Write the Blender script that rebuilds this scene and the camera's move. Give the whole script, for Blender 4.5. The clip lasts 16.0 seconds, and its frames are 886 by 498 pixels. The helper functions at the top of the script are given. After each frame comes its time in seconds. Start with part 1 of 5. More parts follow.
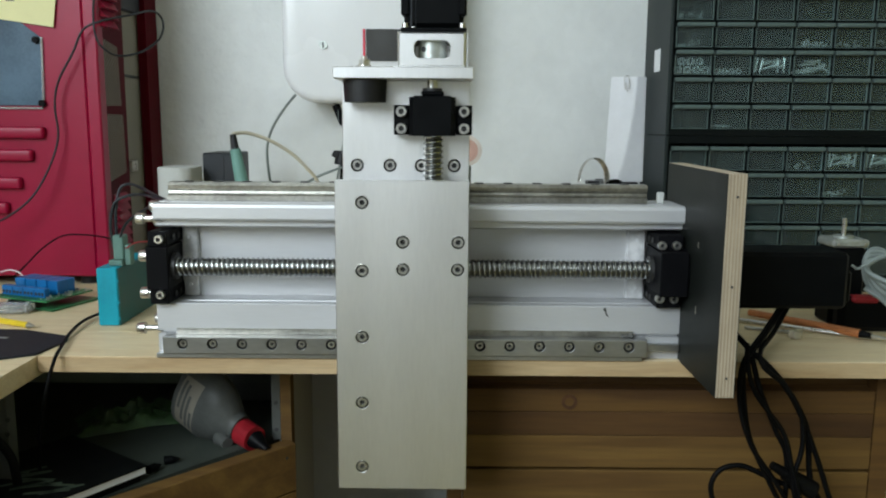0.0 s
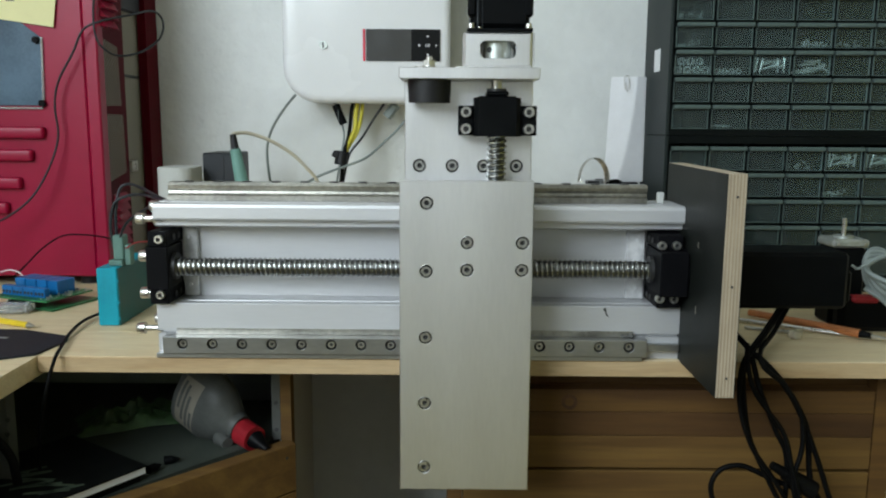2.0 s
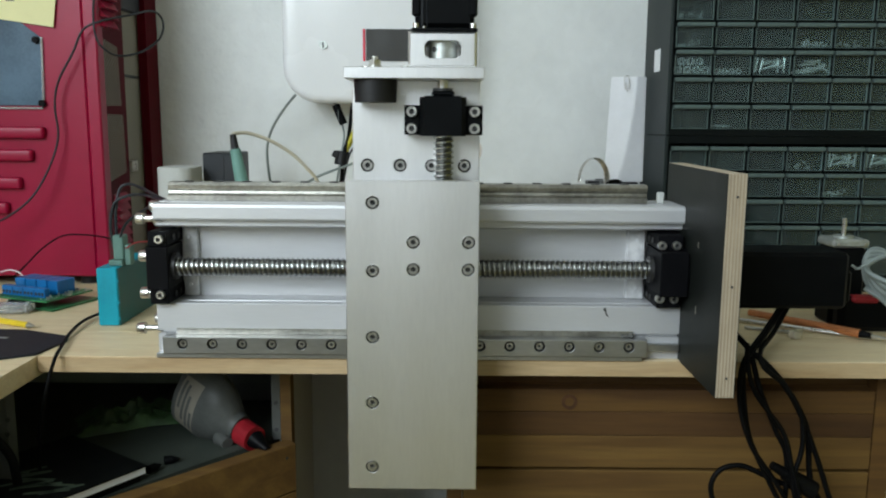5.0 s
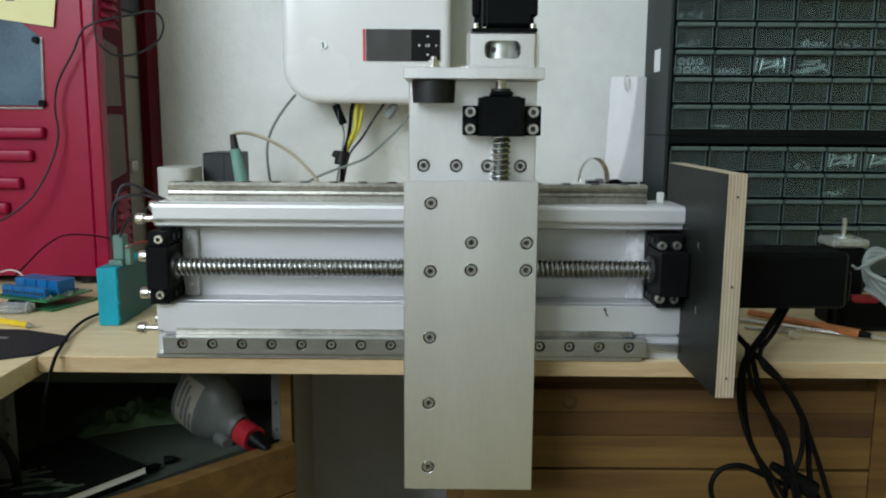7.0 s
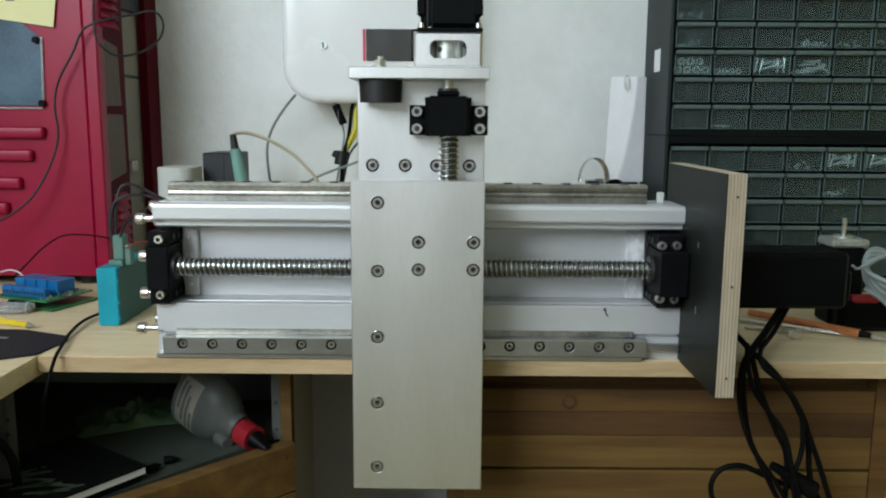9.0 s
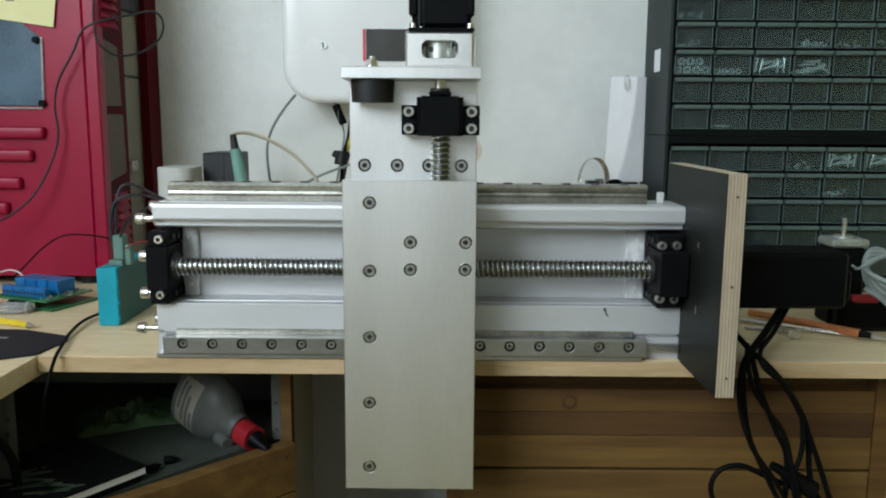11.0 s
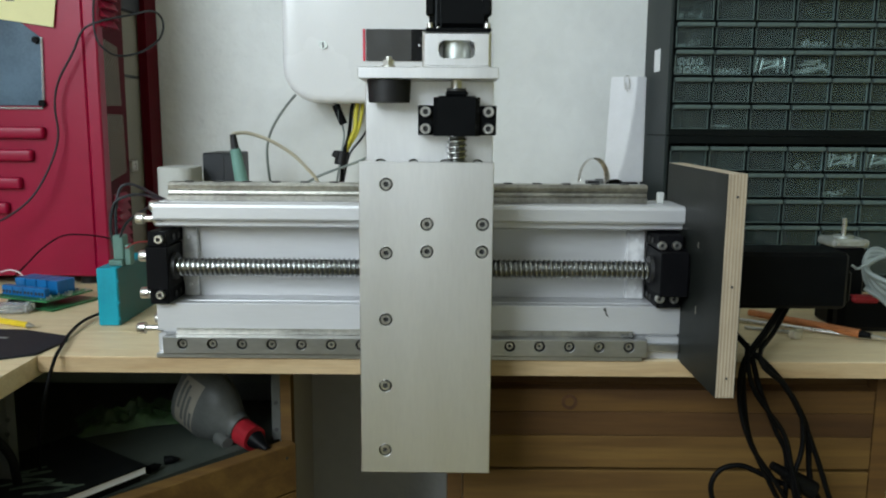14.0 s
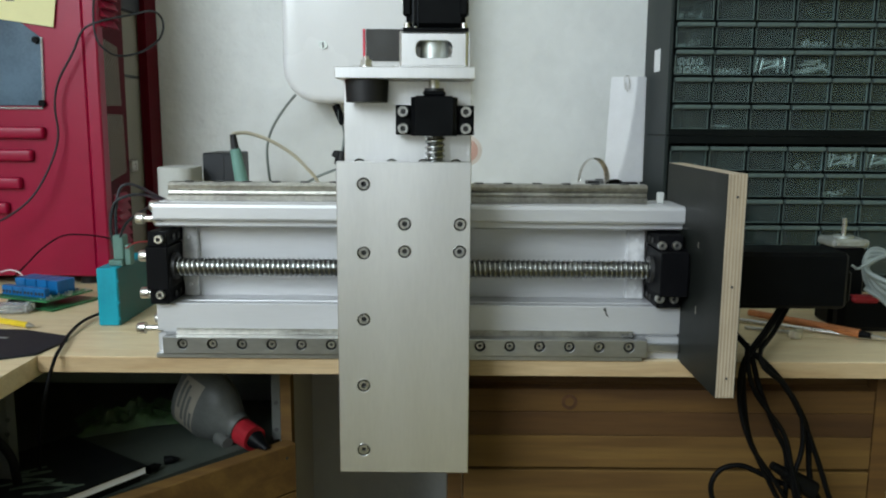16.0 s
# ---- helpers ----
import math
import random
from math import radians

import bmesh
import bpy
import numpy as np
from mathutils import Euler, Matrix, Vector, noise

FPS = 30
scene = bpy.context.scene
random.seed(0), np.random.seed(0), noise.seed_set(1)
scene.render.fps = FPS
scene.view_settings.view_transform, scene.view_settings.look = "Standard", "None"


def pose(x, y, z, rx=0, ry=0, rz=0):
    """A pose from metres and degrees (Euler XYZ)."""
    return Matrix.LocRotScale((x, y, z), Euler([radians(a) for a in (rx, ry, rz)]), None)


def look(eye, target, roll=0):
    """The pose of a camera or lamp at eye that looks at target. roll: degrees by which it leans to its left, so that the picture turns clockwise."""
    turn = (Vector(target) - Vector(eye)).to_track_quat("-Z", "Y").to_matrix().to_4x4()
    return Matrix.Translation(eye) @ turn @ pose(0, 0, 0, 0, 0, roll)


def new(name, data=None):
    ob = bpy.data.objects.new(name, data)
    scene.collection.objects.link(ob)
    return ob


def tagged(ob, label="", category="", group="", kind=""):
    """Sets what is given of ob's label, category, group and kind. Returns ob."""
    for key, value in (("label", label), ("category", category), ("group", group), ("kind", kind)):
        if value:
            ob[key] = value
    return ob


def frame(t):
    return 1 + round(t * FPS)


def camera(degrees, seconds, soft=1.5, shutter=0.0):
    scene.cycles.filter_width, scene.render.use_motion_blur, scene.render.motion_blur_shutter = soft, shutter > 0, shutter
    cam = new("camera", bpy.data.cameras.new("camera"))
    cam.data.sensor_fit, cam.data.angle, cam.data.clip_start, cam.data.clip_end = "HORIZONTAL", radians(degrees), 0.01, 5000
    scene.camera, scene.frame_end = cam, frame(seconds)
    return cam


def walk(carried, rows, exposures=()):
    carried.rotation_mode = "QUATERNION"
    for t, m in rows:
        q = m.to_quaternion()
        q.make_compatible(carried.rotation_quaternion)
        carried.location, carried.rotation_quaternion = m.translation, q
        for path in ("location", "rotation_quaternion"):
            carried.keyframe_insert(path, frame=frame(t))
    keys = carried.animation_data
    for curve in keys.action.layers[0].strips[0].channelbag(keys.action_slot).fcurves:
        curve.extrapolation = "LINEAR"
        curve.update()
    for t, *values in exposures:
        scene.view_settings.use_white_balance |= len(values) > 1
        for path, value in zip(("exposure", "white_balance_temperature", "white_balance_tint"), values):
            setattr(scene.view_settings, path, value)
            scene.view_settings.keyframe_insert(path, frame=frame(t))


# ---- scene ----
# ---- camera ----
cam = camera(57.47, 16.0, soft=2.05, shutter=1.0)
EYE = (0.0, -0.79, 0.986)
AIM = (EYE[0] - math.sin(radians(0.25)) * math.cos(radians(9.0)), EYE[1] + math.cos(radians(0.25)) * math.cos(radians(9.0)), EYE[2] - math.sin(radians(9.0)))
VIEW = look(EYE, AIM, 0.39)
walk(cam, [(0.0, VIEW), (16.0, VIEW)])

# ---- light ----
scene.view_settings.exposure = 0.0
world = bpy.data.worlds.new("daylight")
scene.world = world
world.use_nodes = True
sky = world.node_tree.nodes.new("ShaderNodeTexSky")
sky.sky_type, sky.sun_disc, sky.sun_elevation, sky.sun_rotation = "NISHITA", False, radians(35), radians(200)
world.node_tree.links.new(sky.outputs[0], world.node_tree.nodes["Background"].inputs[0])
world.node_tree.nodes["Background"].inputs[1].default_value = 0.1


def area_lamp(name, eye, target, w, h, power, colour):
    d = bpy.data.lights.new(name, "AREA")
    d.shape, d.size, d.size_y, d.energy, d.color = "RECTANGLE", w, h, power, colour
    ob = new(name, d)
    ob.matrix_world = look(eye, target)
    return ob


# daylight of the window in the west wall
area_lamp("window_daylight", (-1.22, -1.75, 1.85), (0.0, -0.6, 1.0), 1.5, 1.05, 58, (0.815, 0.925, 1.0))

# ---- materials ----


def nodes_of(m):
    m.use_nodes = True
    return m.node_tree.nodes, m.node_tree.links, m.node_tree.nodes["Principled BSDF"]


def material(name, colour, rough=0.5, metal=0.0, spread=0.15, scale=40.0, bump=0.1, bump_scale=300.0, stretch=(1, 1, 1), rough_spread=0.1, coat=0.0, tint=None, island=0.0, ior=1.45, depth=0.001):
    """Two scales of variation in colour, a fine bump and uneven gloss."""
    m = bpy.data.materials.new(name)
    n, l, b = nodes_of(m)
    tc = n.new("ShaderNodeTexCoord")
    mp = n.new("ShaderNodeMapping")
    mp.inputs["Scale"].default_value = stretch
    l.new(tc.outputs["Object"], mp.inputs[0])
    big = n.new("ShaderNodeTexNoise")
    big.inputs["Scale"].default_value, big.inputs["Detail"].default_value = scale, 6
    l.new(mp.outputs[0], big.inputs["Vector"])
    fine = n.new("ShaderNodeTexNoise")
    fine.inputs["Scale"].default_value, fine.inputs["Detail"].default_value = bump_scale, 4
    l.new(mp.outputs[0], fine.inputs["Vector"])
    ramp = n.new("ShaderNodeValToRGB")
    dark = [c * (1 - spread) for c in colour]
    light = [min(1, c * (1 + spread)) for c in (tint or colour)]
    ramp.color_ramp.elements[0].color, ramp.color_ramp.elements[1].color = (*dark, 1), (*light, 1)
    ramp.color_ramp.elements[0].position, ramp.color_ramp.elements[1].position = 0.3, 0.7
    add = n.new("ShaderNodeMath")
    add.operation = "MULTIPLY_ADD"
    l.new(fine.outputs[0], add.inputs[0])
    add.inputs[1].default_value = 0.35
    l.new(big.outputs[0], add.inputs[2])
    sub = n.new("ShaderNodeMath")
    sub.operation = "SUBTRACT"
    l.new(add.outputs[0], sub.inputs[0])
    sub.inputs[1].default_value = 0.175
    l.new(sub.outputs[0], ramp.inputs[0])
    if island:
        info = n.new("ShaderNodeObjectInfo")
        mul = n.new("ShaderNodeMath")
        mul.operation = "MULTIPLY_ADD"
        l.new(info.outputs["Random"], mul.inputs[0])
        mul.inputs[1].default_value, mul.inputs[2].default_value = 2 * island, 1 - island
        hsv = n.new("ShaderNodeHueSaturation")
        l.new(mul.outputs[0], hsv.inputs["Value"])
        l.new(ramp.outputs[0], hsv.inputs["Color"])
        l.new(hsv.outputs[0], b.inputs["Base Color"])
    else:
        l.new(ramp.outputs[0], b.inputs["Base Color"])
    rr = n.new("ShaderNodeMapRange")
    rr.inputs[3].default_value, rr.inputs[4].default_value = max(0.02, rough - rough_spread), min(1, rough + rough_spread)
    l.new(big.outputs[0], rr.inputs[0])
    l.new(rr.outputs[0], b.inputs["Roughness"])
    b.inputs["Metallic"].default_value, b.inputs["Coat Weight"].default_value, b.inputs["IOR"].default_value = metal, coat, ior
    if bump:
        bp = n.new("ShaderNodeBump")
        bp.inputs["Strength"].default_value, bp.inputs["Distance"].default_value = bump, depth
        l.new(fine.outputs[0], bp.inputs["Height"])
        l.new(bp.outputs[0], b.inputs["Normal"])
    return m


def pine(name, colour, dark, along=(1.2, 14, 14), knots=1.0, rough=0.5, island=0.1):
    """Pine: long grain bands, fine fibres and a few knots."""
    m = bpy.data.materials.new(name)
    n, l, b = nodes_of(m)
    tc = n.new("ShaderNodeTexCoord")
    info = n.new("ShaderNodeObjectInfo")
    off = n.new("ShaderNodeVectorMath")
    off.operation = "MULTIPLY_ADD"
    l.new(info.outputs["Random"], off.inputs[0])
    off.inputs[1].default_value = (3, 7, 5)
    l.new(tc.outputs["Object"], off.inputs[2])
    mp = n.new("ShaderNodeMapping")
    mp.inputs["Scale"].default_value = along
    l.new(off.outputs[0], mp.inputs[0])
    g = n.new("ShaderNodeTexNoise")
    g.inputs["Scale"].default_value, g.inputs["Detail"].default_value, g.inputs["Distortion"].default_value = 4, 8, 0.8
    l.new(mp.outputs[0], g.inputs["Vector"])
    mp2 = n.new("ShaderNodeMapping")
    mp2.inputs["Scale"].default_value = [a * 6 for a in along]
    l.new(off.outputs[0], mp2.inputs[0])
    fib = n.new("ShaderNodeTexNoise")
    fib.inputs["Scale"].default_value, fib.inputs["Detail"].default_value = 6, 4
    l.new(mp2.outputs[0], fib.inputs["Vector"])
    ramp = n.new("ShaderNodeValToRGB")
    ramp.color_ramp.elements[0].color, ramp.color_ramp.elements[1].color = (*dark, 1), (*colour, 1)
    ramp.color_ramp.elements[0].position, ramp.color_ramp.elements[1].position = 0.34, 0.58
    l.new(g.outputs[0], ramp.inputs[0])
    mix = n.new("ShaderNodeMixRGB")
    mix.blend_type = "MULTIPLY"
    mix.inputs[0].default_value = 0.35
    l.new(ramp.outputs[0], mix.inputs[1])
    l.new(fib.outputs[0], mix.inputs[2])
    kn = n.new("ShaderNodeTexVoronoi")
    kn.inputs["Scale"].default_value = 7.0
    mp3 = n.new("ShaderNodeMapping")
    mp3.inputs["Scale"].default_value = [0.55 if a == min(along) else 1 for a in along]
    l.new(off.outputs[0], mp3.inputs[0])
    l.new(mp3.outputs[0], kn.inputs["Vector"])
    kr = n.new("ShaderNodeValToRGB")
    kr.color_ramp.elements[0].color, kr.color_ramp.elements[1].color = (0.28, 0.16, 0.09, 1), (1, 1, 1, 1)
    kr.color_ramp.elements[0].position, kr.color_ramp.elements[1].position = 0.05, 0.13
    l.new(kn.outputs[0], kr.inputs[0])
    mk = n.new("ShaderNodeMixRGB")
    mk.blend_type = "MULTIPLY"
    mk.inputs[0].default_value = 0.75 * knots
    l.new(mix.outputs[0], mk.inputs[1])
    l.new(kr.outputs[0], mk.inputs[2])
    hsv = n.new("ShaderNodeHueSaturation")
    mul = n.new("ShaderNodeMath")
    mul.operation = "MULTIPLY_ADD"
    l.new(info.outputs["Random"], mul.inputs[0])
    mul.inputs[1].default_value, mul.inputs[2].default_value = 2 * island, 1.15 - island
    l.new(mul.outputs[0], hsv.inputs["Value"])
    l.new(mk.outputs[0], hsv.inputs["Color"])
    l.new(hsv.outputs[0], b.inputs["Base Color"])
    b.inputs["Roughness"].default_value = rough
    bp = n.new("ShaderNodeBump")
    bp.inputs["Strength"].default_value, bp.inputs["Distance"].default_value = 0.15, 0.001
    l.new(fib.outputs[0], bp.inputs["Height"])
    l.new(bp.outputs[0], b.inputs["Normal"])
    return m


def clear_plastic(name, colour, rough=0.2, transmission=0.8):
    m = material(name, colour, rough, spread=0.05, bump=0.0, rough_spread=0.04)
    m.node_tree.nodes["Principled BSDF"].inputs["Transmission Weight"].default_value = transmission
    return m


M = dict(
    plaster=material("plaster", (0.78, 0.80, 0.78), 0.9, spread=0.05, scale=9, bump=1.0, bump_scale=60, depth=0.0025),
    room=material("pale_wall_paint", (0.74, 0.75, 0.78), 0.9, spread=0.04, scale=9, bump=0.3, bump_scale=140),
    # ochre picked to tint the bounced light on the right
    east=material("ochre_bounce_paint", (0.38, 0.35, 0.13), 0.85, spread=0.05, scale=9, bump=0.3, bump_scale=140),
    ceiling=material("ceiling_paint", (0.7, 0.7, 0.68), 0.9, spread=0.03, bump=0.1),
    floor=pine("floor_wood", (0.30, 0.255, 0.115), (0.22, 0.18, 0.075), (1, 10, 1)),
    alu=material("milled_aluminium", (0.90, 0.90, 0.90), 0.38, 1.0, spread=0.05, scale=14, bump=0.04, bump_scale=500, stretch=(1, 1, 0.15), rough_spread=0.06),
    profile=material("anodised_aluminium", (0.65, 0.655, 0.665), 0.45, 0.5, spread=0.05, scale=10, bump=0.03, bump_scale=500, stretch=(0.1, 1, 1)),
    rail=material("ground_steel", (0.46, 0.465, 0.46), 0.36, 1.0, spread=0.18, scale=16, bump=0.05, stretch=(0.3, 1, 1)),
    oily=material("oily_steel", (0.4, 0.39, 0.35), 0.38, 1.0, spread=0.35, scale=25, bump=0.15, bump_scale=200),
    screw=material("screw_steel", (0.50, 0.51, 0.50), 0.2, 1.0, spread=0.1, bump=0.0),
    steel=material("zinc_steel", (0.68, 0.67, 0.64), 0.30, 1.0, spread=0.12, scale=200, bump=0.05),
    milled=material("dull_cast_zinc", (0.50, 0.53, 0.50), 0.42, 0.7, spread=0.15, scale=120, bump=0.1),
    zinc=material("bright_zinc", (0.85, 0.87, 0.84), 0.22, 0.6, spread=0.2, scale=200, bump=0.0),
    # dark reflection lines between the threads, painted as a groove colour
    groove=material("groove_reflection", (0.16, 0.165, 0.16), 0.3, 1.0, spread=0.2, scale=60, bump=0.0),
    # shade inside sockets, holes and counterbores is put into these two colours
    hole=material("dark_socket", (0.06, 0.06, 0.06), 0.5, 0.6, bump=0.0),
    bore=material("shaded_bore", (0.07, 0.07, 0.07), 0.5, 0.6, bump=0.0),
    milky=material("milky_plastic", (0.62, 0.62, 0.62), 0.35, spread=0.25, scale=60, bump=0.2, bump_scale=120),
    black_anodised=material("black_anodised", (0.004, 0.004, 0.005), 0.5, spread=0.2, bump=0.05, ior=1.18),
    black=material("black_paint", (0.003, 0.0035, 0.004), 0.45, spread=0.2, bump=0.05, ior=1.18),
    rubber=material("black_rubber", (0.009, 0.009, 0.010), 0.55, spread=0.2, bump=0.1),
    cable=material("black_cable", (0.003, 0.003, 0.003), 0.6, spread=0.2, bump=0.05, ior=1.2),
    grey_cable=material("grey_cable", (0.24, 0.28, 0.27), 0.5, spread=0.1, bump=0.05),
    cream=material("cream_cable", (0.62, 0.58, 0.46), 0.5, spread=0.06, bump=0.05),
    yellow_cable=material("yellow_cable", (0.62, 0.55, 0.05), 0.5, spread=0.12, bump=0.05),
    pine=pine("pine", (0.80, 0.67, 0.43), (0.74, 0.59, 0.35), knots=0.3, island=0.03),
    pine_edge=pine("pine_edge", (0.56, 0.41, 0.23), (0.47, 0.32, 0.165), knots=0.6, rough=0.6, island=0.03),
    # heart, sap and dark pine: plank tones, all darkened for the shade below the bench
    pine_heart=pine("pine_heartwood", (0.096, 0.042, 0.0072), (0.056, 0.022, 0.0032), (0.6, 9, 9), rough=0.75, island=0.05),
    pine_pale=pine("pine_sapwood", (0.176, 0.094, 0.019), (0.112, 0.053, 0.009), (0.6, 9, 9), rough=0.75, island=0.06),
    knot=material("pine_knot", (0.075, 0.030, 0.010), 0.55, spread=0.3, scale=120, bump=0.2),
    pine_dark=pine("shaded_pine", (0.128, 0.061, 0.0105), (0.076, 0.032, 0.005), (0.6, 9, 9), rough=0.75, island=0.06),
    film=material("dark_film_board", (0.010, 0.012, 0.010), 0.5, spread=0.45, scale=9, bump=0.2, bump_scale=350, rough_spread=0.2, ior=1.30),
    ply_light=material("birch_ply_light", (0.44, 0.37, 0.27), 0.75, spread=0.18, scale=60, bump=0.3, stretch=(1, 1, 0.1)),
    ply_dark=material("birch_ply_end_grain", (0.34, 0.265, 0.18), 0.8, spread=0.2, scale=80, bump=0.4, stretch=(1, 1, 0.2)),
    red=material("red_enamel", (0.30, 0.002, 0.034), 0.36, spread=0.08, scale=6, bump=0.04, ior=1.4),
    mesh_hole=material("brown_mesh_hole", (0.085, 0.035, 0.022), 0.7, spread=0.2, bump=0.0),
    # the red enamel again, with the shade of the east-facing side in its colour
    red_shaded=material("shaded_red_enamel", (0.085, 0.003, 0.008), 0.5, spread=0.08, scale=6, bump=0.04, ior=1.15),
    # beige lowered for the shade on the cabinet's east-facing side
    beige=material("beige_sheet", (0.24, 0.22, 0.175), 0.6, spread=0.1, scale=8, bump=0.05),
    window_tint=material("blue_grey_glass", (0.085, 0.135, 0.19), 0.16, spread=0.25, scale=14, bump=0.0),
    white=material("white_plastic", (0.86, 0.87, 0.88), 0.25, spread=0.02, scale=4, bump=0.0, coat=0.3),
    white_board=material("white_laminate", (0.52, 0.53, 0.50), 0.45, spread=0.05, scale=12, bump=0.03),
    shelf_back=material("green_grey_board", (0.34, 0.39, 0.33), 0.6, spread=0.25, scale=6, bump=0.03),
    # white plastic and grey shelf, both darkened to carry the shade under the desk
    shaded_white=material("shaded_white_plastic", (0.085, 0.09, 0.083), 0.5, spread=0.18, scale=20, bump=0.03, ior=1.35),
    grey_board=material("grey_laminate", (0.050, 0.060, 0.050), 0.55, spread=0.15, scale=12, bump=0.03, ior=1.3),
    screen=material("dark_display", (0.07, 0.07, 0.068), 0.22, spread=0.05, bump=0.0),
    screen_black=material("black_gloss", (0.006, 0.006, 0.007), 0.12, spread=0.05, bump=0.0),
    sign_red=material("red_strip", (0.75, 0.05, 0.09), 0.4, bump=0.0),
    print_white=material("white_print", (0.8, 0.8, 0.8), 0.5, spread=0.02, bump=0.0),
    teal=material("teal_paint", (0.0, 0.30, 0.40), 0.42, spread=0.12, scale=30, bump=0.05),
    # teal lowered for the shade on the side turned from the window
    teal_shaded=material("shaded_teal_paint", (0.0, 0.095, 0.10), 0.42, spread=0.12, scale=30, bump=0.05),
    green_plug=material("green_grey_plug", (0.11, 0.21, 0.175), 0.5, bump=0.05),
    mint=material("mint_handle", (0.17, 0.34, 0.29), 0.5, spread=0.1, bump=0.05),
    pcb_green=material("green_circuit_board", (0.03, 0.16, 0.06), 0.4, spread=0.4, scale=150, bump=0.2),
    relay=material("blue_relay", (0.008, 0.14, 0.38), 0.35, spread=0.15, bump=0.03),
    clear=clear_plastic("clear_plastic", (0.8, 0.82, 0.8), 0.25, 0.75),
    pencil=material("yellow_lacquer", (0.75, 0.55, 0.03), 0.4, bump=0.03),
    pad=material("dark_cloth_pad", (0.010, 0.011, 0.016), 0.8, spread=0.3, scale=60, bump=0.3, bump_scale=900),
    dark_grey=material("dark_grey_plastic", (0.013, 0.016, 0.020), 0.45, spread=0.1, bump=0.1),
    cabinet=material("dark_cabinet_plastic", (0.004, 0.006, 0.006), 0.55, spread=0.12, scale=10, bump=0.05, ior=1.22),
    # the cabinet plastic made lighter for the daylight on its side wall
    cabinet_side=material("lit_cabinet_side", (0.021, 0.029, 0.029), 0.5, spread=0.1, scale=8, bump=0.04, ior=1.3),
    drawer=clear_plastic("smoky_drawer", (0.36, 0.47, 0.46), 0.06, 0.95),
    drawer_lip=material("smoky_drawer_edge", (0.095, 0.132, 0.124), 0.35, spread=0.08, scale=60, bump=0.0, ior=1.35),
    paper=material("paper", (0.84, 0.85, 0.87), 0.8, spread=0.03, bump=0.1),
    note=material("yellow_note", (0.80, 0.76, 0.42), 0.8, spread=0.03, bump=0.05),
    ink=material("ink", (0.06, 0.06, 0.07), 0.8, bump=0.0),
    tape=material("tape_roll", (0.62, 0.55, 0.48), 0.6, spread=0.1, bump=0.1),
    tape_core=material("tape_core", (0.55, 0.35, 0.28), 0.8, spread=0.1, bump=0.1),
    # red darkened for the shade that the bottle cap lies in
    cap_red=material("red_cap", (0.30, 0.012, 0.02), 0.45, bump=0.03),
    orange=material("orange_wood", (0.55, 0.20, 0.07), 0.45, spread=0.15, scale=90, bump=0.05),
    book=material("black_cover", (0.004, 0.005, 0.005), 0.55, spread=0.2, bump=0.05, ior=1.2),
    green_print=material("pale_green_print", (0.06, 0.085, 0.06), 0.6, spread=0.5, scale=80, bump=0.0),
    bag=material("green_plastic_bag", (0.045, 0.095, 0.036), 0.4, spread=0.45, scale=30, bump=0.4, bump_scale=60),
    grime=material("grime", (0.10, 0.10, 0.09), 0.8, spread=0.4, scale=90, bump=0.2),
)

# ---- mesh helpers ----
ORIGIN = {}


def thing(name, at, label, category, group="", kind=""):
    ob = tagged(new(name), label, category, group, kind)
    ob.empty_display_size = 0.02
    ob.location = at
    ORIGIN[ob] = Vector(at)
    return ob


def finish(name, bm, mat, smooth):
    bmesh.ops.recalc_face_normals(bm, faces=bm.faces)
    me = bpy.data.meshes.new(name)
    bm.to_mesh(me)
    bm.free()
    for m in mat if isinstance(mat, tuple) else (mat,):
        me.materials.append(m)
    if smooth:
        me.polygons.foreach_set("use_smooth", [True] * len(me.polygons))
        me.set_sharp_from_angle(angle=radians(30))
    return me


def part(name, bm, mat, parent, label="", smooth=True, kind=""):
    """One mesh, its points given in the room's metres, under a thing or a part."""
    ob = new(name, finish(name, bm, mat, smooth))
    ob.parent = parent
    ob.location = -ORIGIN[parent]
    ORIGIN[ob] = Vector((0, 0, 0))
    return tagged(ob, label, kind=kind)


def piece(name, mesh, parent, at, turn=(0, 0, 0), label=""):
    """A part that shares its mesh with its likes, at a place in the room."""
    ob = new(name, mesh)
    ob.parent = parent
    ob.matrix_local = Matrix.Translation(-ORIGIN[parent]) @ pose(*at, *turn)
    ORIGIN[ob] = Vector(at)
    return tagged(ob, label)


def whole(name, bm, mat, label, category, kind="", group="", smooth=True):
    """A thing of one mesh."""
    ob = new(name, finish(name, bm, mat, smooth))
    ORIGIN[ob] = Vector((0, 0, 0))
    return tagged(ob, label, category, group, kind)


def box(bm, x0, x1, y0, y1, z0, z1, bevel=0.0, seg=1):
    m = Matrix.Translation(((x0 + x1) / 2, (y0 + y1) / 2, (z0 + z1) / 2)) @ Matrix.Diagonal((abs(x1 - x0), abs(y1 - y0), abs(z1 - z0), 1))
    r = bmesh.ops.create_cube(bm, size=1, matrix=m)
    if bevel:
        es = list({e for v in r["verts"] for e in v.link_edges})
        bmesh.ops.bevel(bm, geom=es, offset=bevel, segments=seg, affect="EDGES", profile=0.5)
    return bm


def B(*a, **k):
    return box(bmesh.new(), *a, **k)


def tilted(bm, m):
    bmesh.ops.transform(bm, matrix=m, verts=bm.verts)
    return bm


